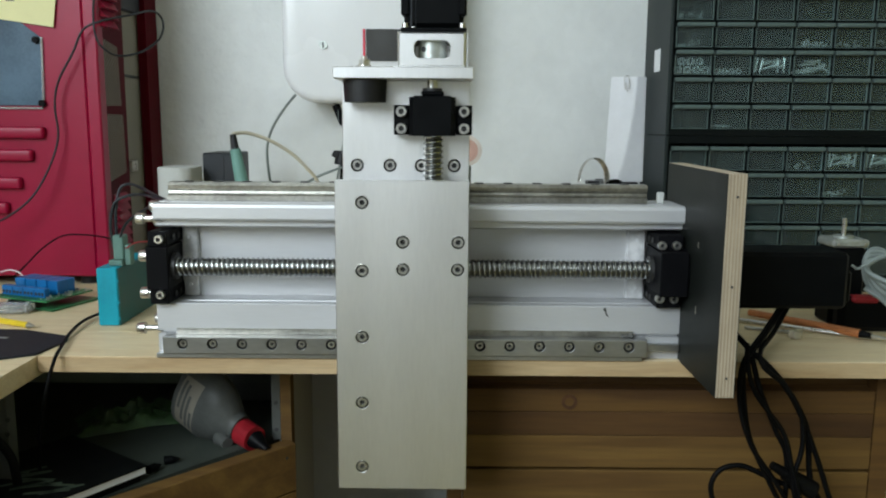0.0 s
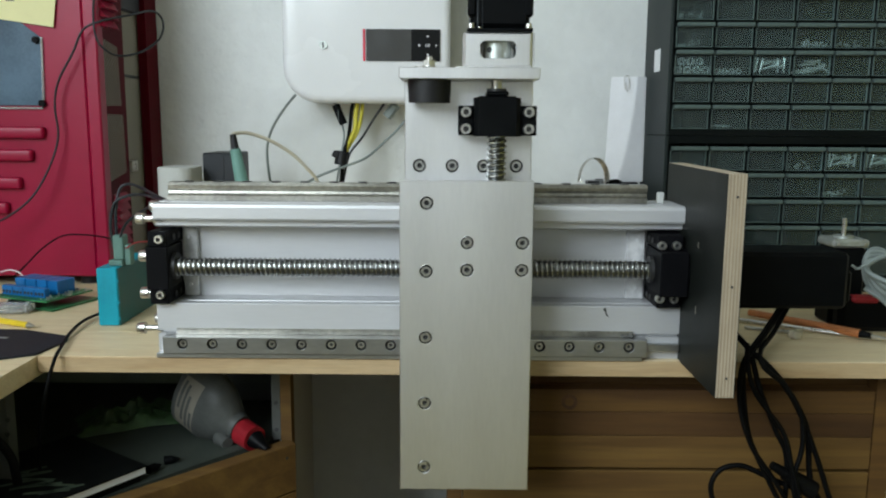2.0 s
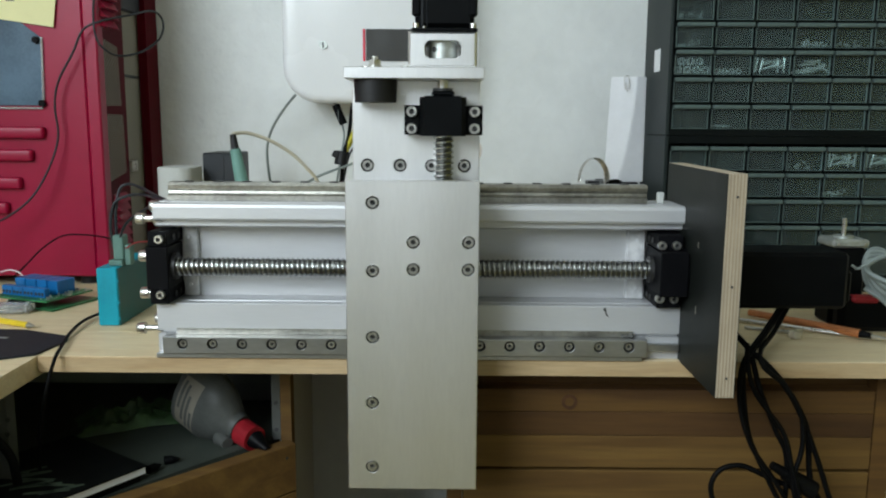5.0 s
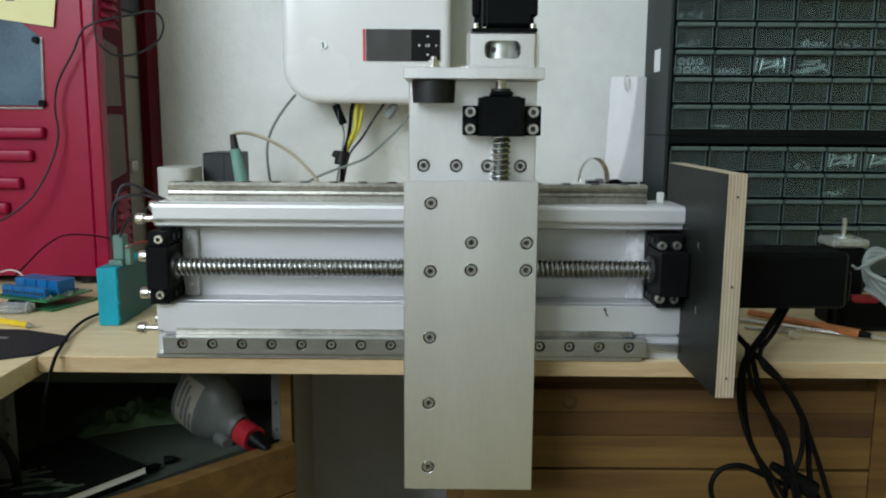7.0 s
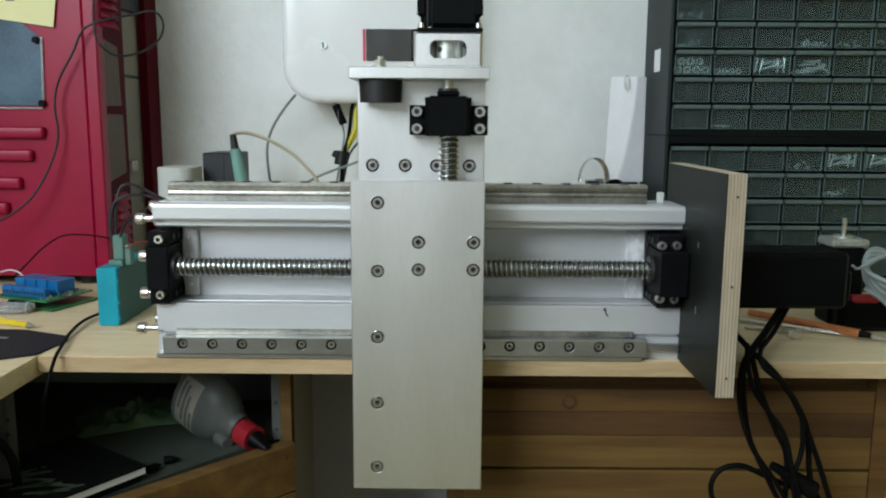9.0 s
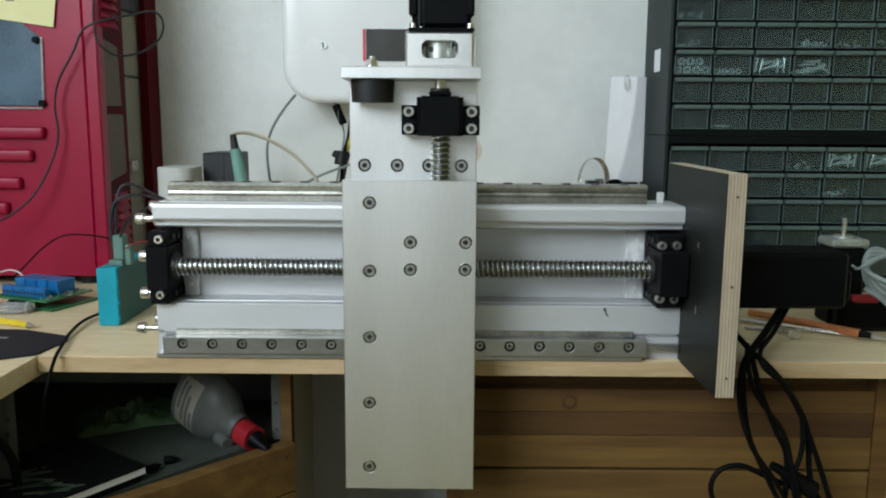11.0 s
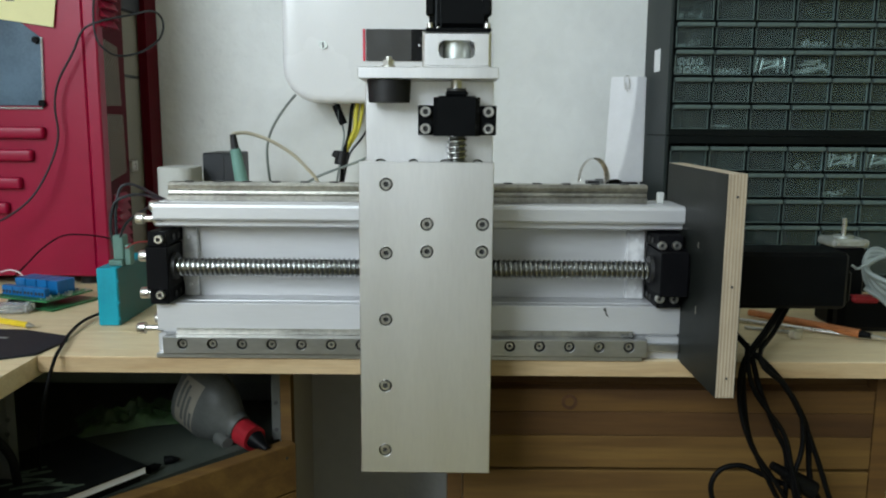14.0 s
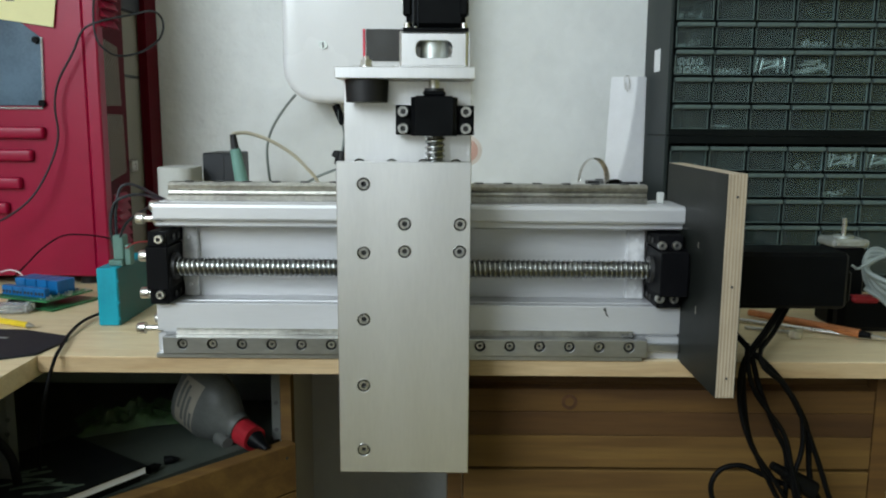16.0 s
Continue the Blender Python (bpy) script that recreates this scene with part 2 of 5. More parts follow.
def cyl(bm, p, q, r, r2=None, n=24, caps=True):
    p, q = Vector(p), Vector(q)
    m = Matrix.Translation((p + q) / 2) @ (q - p).to_track_quat("Z", "Y").to_matrix().to_4x4()
    bmesh.ops.create_cone(bm, cap_ends=caps, segments=n, radius1=r, radius2=r if r2 is None else r2, depth=(q - p).length, matrix=m)
    return bm


def C(*a, **k):
    return cyl(bmesh.new(), *a, **k)


def smooth_line(pts, n=8):
    """A Catmull-Rom line through the points."""
    p = [Vector(a) for a in pts]
    p = [p[0] * 2 - p[1]] + p + [p[-1] * 2 - p[-2]]
    out = []
    for i in range(1, len(p) - 2):
        for k in range(n):
            t = k / n
            a, b, c, d = p[i - 1:i + 3]
            out.append(0.5 * (2 * b + (c - a) * t + (2 * a - 5 * b + 4 * c - d) * t * t + (3 * b - a - 3 * c + d) * t ** 3))
    return out + [p[-2]]


def tube(bm, pts, r, n=16, steps=8, flat=1.0):
    line = smooth_line(pts, steps)
    rings = []
    up = Vector((0.13, 0.21, 0.97))
    for i, c in enumerate(line):
        d = (line[min(i + 1, len(line) - 1)] - line[max(i - 1, 0)]).normalized()
        side = d.cross(up)
        if side.length < 0.1:
            side = d.cross(Vector((1, 0, 0)))
        side.normalize()
        top = side.cross(d).normalized()
        up = top
        rings.append([bm.verts.new(c + r * (math.cos(a) * side + flat * math.sin(a) * top)) for a in (2 * math.pi * k / n for k in range(n))])
    for a, b in zip(rings, rings[1:]):
        for k in range(n):
            bm.faces.new((a[k], a[(k + 1) % n], b[(k + 1) % n], b[k]))
    bm.faces.new(rings[0])
    bm.faces.new(rings[-1])
    return bm


def TUBE(*a, **k):
    return tube(bmesh.new(), *a, **k)


def circle(x, z, r, n=24):
    return [(x + r * math.cos(2 * math.pi * k / n), z + r * math.sin(2 * math.pi * k / n)) for k in range(n)]


def slot(x0, x1, z0, z1, r, n=8):
    out = []
    for cx, cz, a0 in ((x1 - r, z1 - r, 0), (x0 + r, z1 - r, 90), (x0 + r, z0 + r, 180), (x1 - r, z0 + r, 270)):
        out += [(cx + r * math.cos(radians(a0 + 90 * k / n)), cz + r * math.sin(radians(a0 + 90 * k / n))) for k in range(n + 1)]
    return out


def flared(outline, by):
    """The outline grown about its middle."""
    cx, cz = sum(a for a, b in outline) / len(outline), sum(b for a, b in outline) / len(outline)
    return [(a + by * (a - cx) / math.hypot(a - cx, b - cz), b + by * (b - cz) / math.hypot(a - cx, b - cz)) for a, b in outline]


def bored_plate(x0, x1, y0, y1, z0, z1, holes, edge=0.0006, bevel=0.0005):
    """A plate whose front (y0) has holes: (outline in x and z, depth)."""
    bm = bmesh.new()
    outer = [(x0 + edge, z0 + edge), (x1 - edge, z0 + edge), (x1 - edge, z1 - edge), (x0 + edge, z1 - edge)]
    loops, edges = [], []
    for outline in [outer] + [flared(h[0], bevel) for h in holes]:
        vs = [bm.verts.new((a, y0, b)) for a, b in outline]
        loops.append(vs)
        edges += [bm.edges.new((vs[i], vs[(i + 1) % len(vs)])) for i in range(len(vs))]
    bmesh.ops.triangle_fill(bm, use_beauty=True, edges=edges, normal=(0, -1, 0))
    for vs, (outline, depth) in zip(loops[1:], holes):
        if bevel:
            rim = [bm.verts.new((a, y0 + bevel, b)) for a, b in outline]
            for i in range(len(vs)):
                bm.faces.new((vs[i], vs[(i + 1) % len(vs)], rim[(i + 1) % len(vs)], rim[i]))
            vs = rim
        low = [bm.verts.new((a, y0 + depth, b)) for a, b in outline]
        for i in range(len(vs)):
            bm.faces.new((vs[i], vs[(i + 1) % len(vs)], low[(i + 1) % len(vs)], low[i])).material_index = 1
        bm.faces.new(low).material_index = 1
    rim = [bm.verts.new((a, y0 + edge, b)) for a, b in ((x0, z0), (x1, z0), (x1, z1), (x0, z1))]
    back = [bm.verts.new((a, y1, b)) for a, b in ((x0, z0), (x1, z0), (x1, z1), (x0, z1))]
    for r1, r2 in ((loops[0], rim), (rim, back)):
        for i in range(4):
            bm.faces.new((r1[i], r1[(i + 1) % 4], r2[(i + 1) % 4], r2[i]))
    bm.faces.new(back)
    return bm


def socket_head(r, h, hexr=None):
    """A socket-head screw's head that faces -y, with its base at y = 0."""
    bm = bmesh.new()
    hexr = hexr or r * 0.56
    n = 24
    prof = [(r, 0), (r, -h * 0.85), (r * 0.88, -h)]
    rings = [[bm.verts.new((q * math.cos(2 * math.pi * k / n), y, q * math.sin(2 * math.pi * k / n))) for k in range(n)] for q, y in prof]
    six = lambda y: [bm.verts.new((math.cos(2 * math.pi * k / n) * hexr / math.cos(abs((2 * math.pi * k / n) % (math.pi / 3) - math.pi / 6)) * 0.87, y, math.sin(2 * math.pi * k / n) * hexr / math.cos(abs((2 * math.pi * k / n) % (math.pi / 3) - math.pi / 6)) * 0.87)) for k in range(n)]
    rings += [six(-h), six(-h * 0.35)]
    for a, b in zip(rings, rings[1:]):
        for k in range(n):
            bm.faces.new((a[k], a[(k + 1) % n], b[(k + 1) % n], b[k]))
    bm.faces.new(rings[-1]).material_index = 1
    bm.faces.new(rings[0])
    return bm


def thread(r, depth, pitch, length, n=24, per=10):
    """A ball screw along +z from the origin."""
    bm = bmesh.new()
    rows = int(length / pitch * per) + 1
    prev = None
    for i in range(rows):
        z = i * pitch / per
        ring = []
        for k in range(n):
            ph = (z / pitch - k / n) % 1.0
            g = math.sin(math.pi * (ph - 0.3) / 0.7) if ph > 0.3 else 0.0
            q = r - depth * max(0.0, g) ** 0.6
            ring.append(bm.verts.new((q * math.cos(2 * math.pi * k / n), q * math.sin(2 * math.pi * k / n), z)))
        if prev:
            for k in range(n):
                f = bm.faces.new((prev[k], prev[(k + 1) % n], ring[(k + 1) % n], ring[k]))
                f.material_index = 1 if 0.42 < ((z - pitch / per / 2) / pitch - (k + 0.5) / n) % 1.0 < 0.9 else 0
        else:
            bm.faces.new(ring)
        prev = ring
    bm.faces.new(prev)
    return bm


HEAD_8 = finish("cap_screw", socket_head(0.0049, 0.0058), (M["steel"], M["hole"]), True)
HEAD_6 = finish("cap_screw_medium", socket_head(0.0043, 0.0050), (M["steel"], M["hole"]), True)
HEAD_5 = finish("cap_screw_small", socket_head(0.0036, 0.004), (M["steel"], M["hole"]), True)

# ---- room ----
WX0, WX1, WY0, WY1, TOP = -1.25, 1.9, -3.0, 0.575, 2.5
whole("floor", B(WX0 - 0.1, WX1 + 0.1, WY0 - 0.1, WY1 + 0.1, -0.1, 0.0), M["floor"], "brown wooden floor boards of the room", "floor", "structure")
whole("ceiling", B(WX0 - 0.1, WX1 + 0.1, WY0 - 0.1, WY1 + 0.1, TOP, TOP + 0.1), M["ceiling"], "white painted ceiling of the room", "ceiling", "structure")
whole("wall_north", B(WX0 - 0.1, WX1 + 0.1, WY1, WY1 + 0.12, 0, TOP), M["plaster"], "white rough plastered wall behind the workbench", "wall", "structure")
whole("wall_south", B(WX0 - 0.1, WX1 + 0.1, WY0 - 0.12, WY0, 0, TOP), M["room"], "plain pale painted wall of the room", "wall", "structure")
# unseen wall, coloured to reflect warm light onto the machine's right half
whole("wall_east", B(WX1, WX1 + 0.12, WY0, WY1, 0, TOP), M["east"], "unseen ochre wall that bounces warm light", "wall", "structure")
bm = bmesh.new()
WIN = (-2.55, -0.95, 1.30, 2.40)
box(bm, WX0 - 0.2, WX0, WY0, WIN[0], 0, TOP)
box(bm, WX0 - 0.2, WX0, WIN[1], WY1, 0, TOP)
box(bm, WX0 - 0.2, WX0, WIN[0], WIN[1], 0, WIN[2])
box(bm, WX0 - 0.2, WX0, WIN[0], WIN[1], WIN[3], TOP)
whole("wall_west", bm, M["plaster"], "plain white plastered wall with a window", "wall", "structure")
win = thing("window_1", (WX0 - 0.1, -1.75, WIN[2]), "white framed window that lets in daylight", "window", kind="structure")
bm = bmesh.new()
for a in (WIN[0], (WIN[0] + WIN[1]) / 2 - 0.03, WIN[1] - 0.06):
    box(bm, WX0 - 0.15, WX0 - 0.1, a, a + 0.06, WIN[2], WIN[3], 0.004)
for a in (WIN[2], WIN[3] - 0.06):
    box(bm, WX0 - 0.148, WX0 - 0.102, WIN[0], WIN[1], a, a + 0.06, 0.004)
part("window_frame", bm, M["white"], win)

# ---- benches ----
bench = thing("workbench", (0.2, 0.25, 0.0), "light pine workbench top along the wall", "workbench")
EDGE = -0.008
for i, (y0, y1) in enumerate(((EDGE + 0.0024, 0.09), (0.0901, 0.2), (0.2001, 0.31), (0.3101, 0.42), (0.4201, 0.573))):
    part("plank", B(-0.41, 1.2, y0, y1, 0.7335, 0.75, 0.0004), M["pine"], bench)
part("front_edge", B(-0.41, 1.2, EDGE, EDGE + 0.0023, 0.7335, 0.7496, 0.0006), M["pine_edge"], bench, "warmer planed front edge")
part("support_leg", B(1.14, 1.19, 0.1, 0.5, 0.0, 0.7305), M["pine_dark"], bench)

side = thing("corner_desk", (-0.8, -0.1, 0.0), "light pine desk top joined to the workbench", "desk")
# planks run on unseen to y -1.35 to shade the shelf below
for x0, x1 in ((-0.53, -0.4115), (-0.66, -0.5305), (-0.79, -0.6605), (-0.95, -0.7905)):
    part("plank", B(x0, x1, -1.35, 0.573, 0.7285, 0.7495, 0.0004), M["pine"], side)
part("support_leg", B(-0.95, -0.9, -1.33, -1.28, 0, 0.728), M["pine"], side)
part("support_leg", B(-0.95, -0.9, 0.45, 0.5, 0, 0.728), M["pine"], side)
# unseen panel added to keep window light out from under the desk
part("end_panel", B(-0.949, -0.931, -1.27, 0.44, 0.05, 0.728), M["pine_dark"], side)

# pine chest of drawers below the bench
chest = thing("drawer_chest", (0.24, 0.3, 0.0), "pine chest of drawers under the workbench, shade in its colour", "chest of drawers")
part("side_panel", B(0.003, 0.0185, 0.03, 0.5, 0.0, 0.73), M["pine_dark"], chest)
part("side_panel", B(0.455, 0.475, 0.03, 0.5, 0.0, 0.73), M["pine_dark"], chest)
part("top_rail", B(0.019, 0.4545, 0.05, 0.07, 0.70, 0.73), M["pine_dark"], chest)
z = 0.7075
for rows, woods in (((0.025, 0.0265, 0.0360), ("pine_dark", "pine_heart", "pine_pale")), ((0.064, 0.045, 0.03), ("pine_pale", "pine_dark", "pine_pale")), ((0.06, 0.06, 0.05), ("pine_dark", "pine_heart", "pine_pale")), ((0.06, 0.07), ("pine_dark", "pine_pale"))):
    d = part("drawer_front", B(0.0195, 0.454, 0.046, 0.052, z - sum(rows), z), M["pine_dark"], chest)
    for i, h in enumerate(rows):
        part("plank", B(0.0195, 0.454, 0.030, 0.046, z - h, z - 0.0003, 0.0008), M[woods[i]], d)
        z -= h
    z -= 0.003

# ---- gantry beam ----
GX0, GX1 = -0.290, 0.2343
gantry = thing("linear_axis", (-0.03, 0.03, 0.75), "aluminium linear axis with steel rails and ball screw on the bench", "machine axis")


def extruded(x0, x1, outline):
    """A profile along x from its outline in y and z."""
    bm = bmesh.new()
    a = [bm.verts.new((x0, y, z)) for y, z in outline]
    b = [bm.verts.new((x1, y, z)) for y, z in outline]
    n = len(a)
    for i in range(n):
        bm.faces.new((a[i], a[(i + 1) % n], b[(i + 1) % n], b[i]))
    bm.faces.new(a)
    bm.faces.new(b)
    return bm


# upper beam with its rounded lip, lower beam with a rail seat, web between them
part("upper_profile", extruded(GX0, GX1, [(0.0, 0.8895), (0.0, 0.9005), (0.0012, 0.9032), (0.004, 0.9045), (0.014, 0.9045), (0.0145, 0.9005), (0.018, 0.9005), (0.0185, 0.9045), (0.062, 0.9045), (0.062, 0.8795), (0.0395, 0.8795), (0.012, 0.8795), (0.008, 0.8815), (0.008, 0.8895), (0.0045, 0.8895), (0.0045, 0.8875), (0.001, 0.8875)]), M["profile"], gantry, smooth=False)
part("web_plate", B(GX0 + 0.004, GX1 - 0.002, 0.0397, 0.062, 0.8042, 0.879), M["profile"], gantry, "smooth recessed aluminium web")
part("lower_profile", extruded(GX0, GX1, [(0.0, 0.7760), (0.0, 0.8030), (0.001, 0.8040), (0.012, 0.8040), (0.0125, 0.8030), (0.015, 0.8030), (0.0155, 0.8040), (0.062, 0.8040), (0.062, 0.7502), (0.001, 0.7502), (0.001, 0.7725), (0.006, 0.7725), (0.006, 0.7760)]), M["profile"], gantry, smooth=False)
# front rail with its screws
RX0, RX1 = -0.2815, 0.2002
bolts = [(RX0 + 0.0195 + 0.0296 * k, 0.7655 - 0.0001 * k) for k in range(16)]
rail = part("front_rail", bored_plate(RX0, RX1, -0.0125, 0.0008, 0.7552, 0.7722, [(circle(x, 0.7652, 0.0052), 0.006) for x, z in bolts]), (M["rail"], M["bore"]), gantry, "ground steel rail with a row of screws", smooth=False)
for x, z in bolts:
    piece("rail_screw", HEAD_5, rail, (x, -0.0066, 0.7652), (0, 17 * x * 1000, 0))
part("rail_seat", B(GX0 + 0.001, RX1 - 0.004, -0.0105, 0.0008, 0.7504, 0.7549, 0.0006), M["rail"], gantry)
part("dark_strip", B(-0.271, RX1 - 0.012, -0.0008, 0.0008, 0.7725, 0.7785), M["oily"], gantry, "oil-smeared steel strip above the rail")
part("profile_lip", B(RX1 + 0.0006, GX1 - 0.0008, -0.0055, 0.0008, 0.7590, 0.7668, 0.0006), M["rail"], gantry)
# top rail seen from its side
part("top_rail", extruded(-0.2808, 0.2012, [(0.02, 0.9048), (0.02, 0.9105), (0.0225, 0.9125), (0.0235, 0.9150), (0.021, 0.9175), (0.0205, 0.9205), (0.0225, 0.9235), (0.0385, 0.9235), (0.041, 0.9205), (0.0405, 0.9175), (0.038, 0.9150), (0.041, 0.9105), (0.041, 0.9048)]), M["oily"], gantry, "oily steel top rail", smooth=False)
HOLE_CAP = finish("rail_cap", C((0, 0, 0), (0, 0, 0.0012), 0.0048), M["hole"], True)
for k in range(16):
    piece("rail_cap", HOLE_CAP, gantry, (-0.262 + 0.02945 * k, 0.0305, 0.9233))


def bearing_support(x0, x1, face, outward, nose=-0.0135):
    """A screw support: body with two shoulders and two screws on each."""
    zc = 0.8412
    b = part("bearing_block", B(x0, x1, nose, 0.032, zc - 0.0215, zc + 0.0215, 0.0008), M["black_anodised"], gantry, "black bearing block of the ball screw")
    for z0, z1 in ((zc + 0.0217, zc + 0.0362), (zc - 0.0362, zc - 0.0217)):
        part("bearing_foot", B(x0 + 0.0015, x1 - 0.0015, -0.0100, 0.0393, z0, z1, 0.0008), M["black_anodised"], b)
    bm = bmesh.new()
    for dz in (-0.029, 0.029):
        for y in (0.008, 0.022):
            cyl(bm, (face, y, zc + dz), (face + (0.0006 if outward < 0 else -0.0006), y, zc + dz), 0.0032, n=16)
    part("cross_bore", bm, M["hole"], b)
    part("seal_ring", C((face - 0.0005, 0.005, zc), (face + (0.004 if outward < 0 else -0.004), 0.005, zc), 0.0135), M["hole"], b)
    return b


left = bearing_support(-0.2940, -0.2725, -0.2725, -1)
for z in (0.8702, 0.8122):
    piece("cap_screw", HEAD_6, left, (-0.2805 if z > 0.85 else -0.2812, -0.0100, z + (0.0 if z > 0.85 else 0.0028)), (0, 20, 0))
right = bearing_support(0.2055, 0.2325, 0.2055, 1, -0.0280)
part("bearing_flange", C((0.2327, -0.002, 0.8412), (0.2345, -0.002, 0.8412), 0.0240, n=40), M["black_anodised"], right)
for z in (0.8676, 0.8148):
    for x in (0.2098, 0.2238):
        piece("cap_screw", HEAD_6, right, (x, -0.0100, z), (0, 40, 0))
for name, x0, x1 in (("spacer", -0.2722, -0.2570), ("spacer", 0.1860, 0.2046)):
    part(name, B(x0, x1, 0.0330, 0.0396, 0.8046, 0.8785, 0.001), M["milky"], gantry, "milky plastic spacer plate")
for x, z in ((-0.2655, 0.8665), (-0.2655, 0.8165), (0.1955, 0.8665), (0.1955, 0.8165)):
    part("spacer_screw", C((x, 0.0318, z), (x, 0.0332, z), 0.0019, n=16), M["white"], gantry)
XSCREW = part("ball_screw", tilted(thread(0.0096, 0.0016, 0.005, 0.478), Matrix.Identity(4)), (M["screw"], M["groove"]), gantry, "bright steel ball screw across the beam")
SCREW_HOME = Matrix.Translation(Vector((-0.2715, 0.005, 0.8405)) - ORIGIN[gantry]) @ pose(0, 0, 0, 0, 90, 0)
XSCREW.matrix_local = SCREW_HOME
# end screws of the profiles
END = finish("end_screw", tilted(socket_head(0.0058, 0.0080), pose(0, 0, 0, 0, 0, -90)), (M["steel"], M["groove"]), True)
SHANK = finish("screw_shank", C((0.0, 0, 0), (0.017, 0, 0), 0.0032, n=16), M["steel"], True)
for y, z, out in ((0.006, 0.8885, 0.0105), (0.006, 0.8508, 0.009), (0.006, 0.8132, 0.009), (0.004, 0.7772, 0.0145), (0.02, 0.7830, 0.001), (0.02, 0.8995, 0.001), (0.03, 0.8835, 0.001)):
    at = (GX0 - out - (0.0 if z != 0.7772 else -0.001), y, z)
    s = piece("end_screw", END, gantry, at)
    if out > 0.005:
        piece("screw_shank", SHANK, s, at)
        ORIGIN[s] = Vector(at)
part("grime_lump", B(0.184, 0.1885, -0.0035, 0.0005, 0.7722, 0.7775, 0.0012), M["grime"], gantry)
part("grime_lump", B(0.176, 0.1845, -0.002, 0.0005, 0.7722, 0.7755, 0.0008), M["grime"], gantry)
for x, z, w, h, lean in ((0.1600, 0.7985, 0.0016, 0.0080, -12), (0.1586, 0.8008, 0.0022, 0.0030, 10), (0.1614, 0.7952, 0.0010, 0.0045, -30)):
    part("dirt_mark", tilted(B(-w / 2, w / 2, -0.0003, 0.0003, -h / 2, h / 2, 0.0002), pose(x, 0, z, 0, lean, 0)), M["grime"], gantry, smooth=False)

# ---- plywood end board ----
board = thing("end_board", (0.243, -0.04, 0.749), "film-faced plywood board on the end of the axis", "plywood board")
PX0, PX1 = 0.2347, 0.2517
part("dark_face", B(PX0, PX0 + 0.0006, -0.1128, 0.070, 0.7492, 0.9438), M["film"], board, "worn dark grey film face", smooth=False)
part("dark_face", B(PX1 - 0.0006, PX1, -0.1128, 0.070, 0.7492, 0.9438), M["film"], board, smooth=False)
n = 11
w = (PX1 - PX0 - 0.0014) / n
for k in range(n):
    x = PX0 + 0.0007 + k * w
    recess = 0.0 if k % 2 == 0 else 0.0004
    part("ply_layer", B(x, x + w - 0.00003, -0.113 + recess, 0.070, 0.749 + recess, 0.944 - recess), M["ply_light" if k % 2 == 0 else "ply_dark"], board, smooth=False)
for z in (0.9245, 0.8475, 0.7665):
    part("pilot_hole", C((0.2438, -0.1133, z), (0.2438, -0.1125, z), 0.0011, n=12), M["hole"], board)
for y, z, h in ((-0.045, 0.8735, 0.005), (-0.047, 0.812, 0.008)):
    part("scuff", B(PX0 - 0.0002, PX0 + 0.0002, y - 0.0006, y + 0.0006, z - h / 2, z + h / 2), M["beige"], board)

# ---- moving carriage ----


def upright(outline, z0, z1):
    """A prism from its outline in x and y."""
    bm = bmesh.new()
    a, b = [[bm.verts.new((x, y, z)) for x, y in outline] for z in (z0, z1)]
    for i in range(len(a)):
        bm.faces.new((a[i], a[(i + 1) % len(a)], b[(i + 1) % len(a)], b[i]))
    bm.faces.new(a)
    bm.faces.new(b)
    return bm


CB = (-0.04, -0.03, 0.7723)
carriage = thing("z_axis_carriage", CB, "milled aluminium vertical axis carriage with stepper motor", "machine carriage")
holes = [(circle(x, 0.9448, 0.0060), 0.0065) for x in (-0.0838, -0.0533, -0.0240, 0.0066)]
back = part("back_plate", bored_plate(-0.0975, 0.0206, -0.033, -0.0215, 0.745, 1.0222, holes), (M["alu"], M["bore"]), carriage, "milled aluminium back plate", smooth=False)
for x in (-0.0838, -0.0533, -0.0240, 0.0066):
    piece("cap_screw", HEAD_8, back, (x, -0.0266, 0.9448), (0, 900 * x, 0))
part("linear_block", B(-0.09, 0.014, -0.0212, -0.0006, 0.7455, 0.7550), M["steel"], carriage)
part("linear_block", B(-0.09, 0.014, -0.0212, -0.0130, 0.7560, 0.7800), M["steel"], carriage)
part("linear_block", B(-0.09, 0.014, -0.0212, 0.052, 0.9245, 0.9300), M["steel"], carriage)
top = part("top_plate", B(-0.1006, 0.0227, -0.071, -0.010, 1.0224, 1.0324, 0.0006), M["alu"], carriage, "thick aluminium top plate")
for x, big in ((-0.0745, 1), (-0.0470, 0), (-0.083, 0)):
    bm = bmesh.new()
    if big:
        cyl(bm, (x, -0.052, 1.0324), (x, -0.052, 1.0345), 0.0062)
        cyl(bm, (x, -0.052, 1.0345), (x, -0.052, 1.0395), 0.0056, n=6)
        cyl(bm, (x, -0.052, 1.0395), (x, -0.052, 1.0425), 0.0028)
    else:
        cyl(bm, (x, -0.045, 1.0324), (x, -0.045, 1.0345), 0.0048)
    part("nut", bm, M["steel"], top)
bm = cyl(bmesh.new(), (-0.0745, -0.048, 1.0022), (-0.0745, -0.048, 1.0223), 0.0186, 0.0197, n=48)
part("rubber_buffer", bm, M["rubber"], carriage, "black rubber buffer")
house = part("coupling_housing", bored_plate(-0.0442, 0.0158, -0.065, -0.008, 1.0326, 1.0632, [(slot(-0.0296, 0.0020, 1.0405, 1.0555, 0.0055), 0.034)], edge=0.0020), (M["alu"], M["alu"]), carriage, "aluminium coupling housing with a rounded opening", smooth=False)
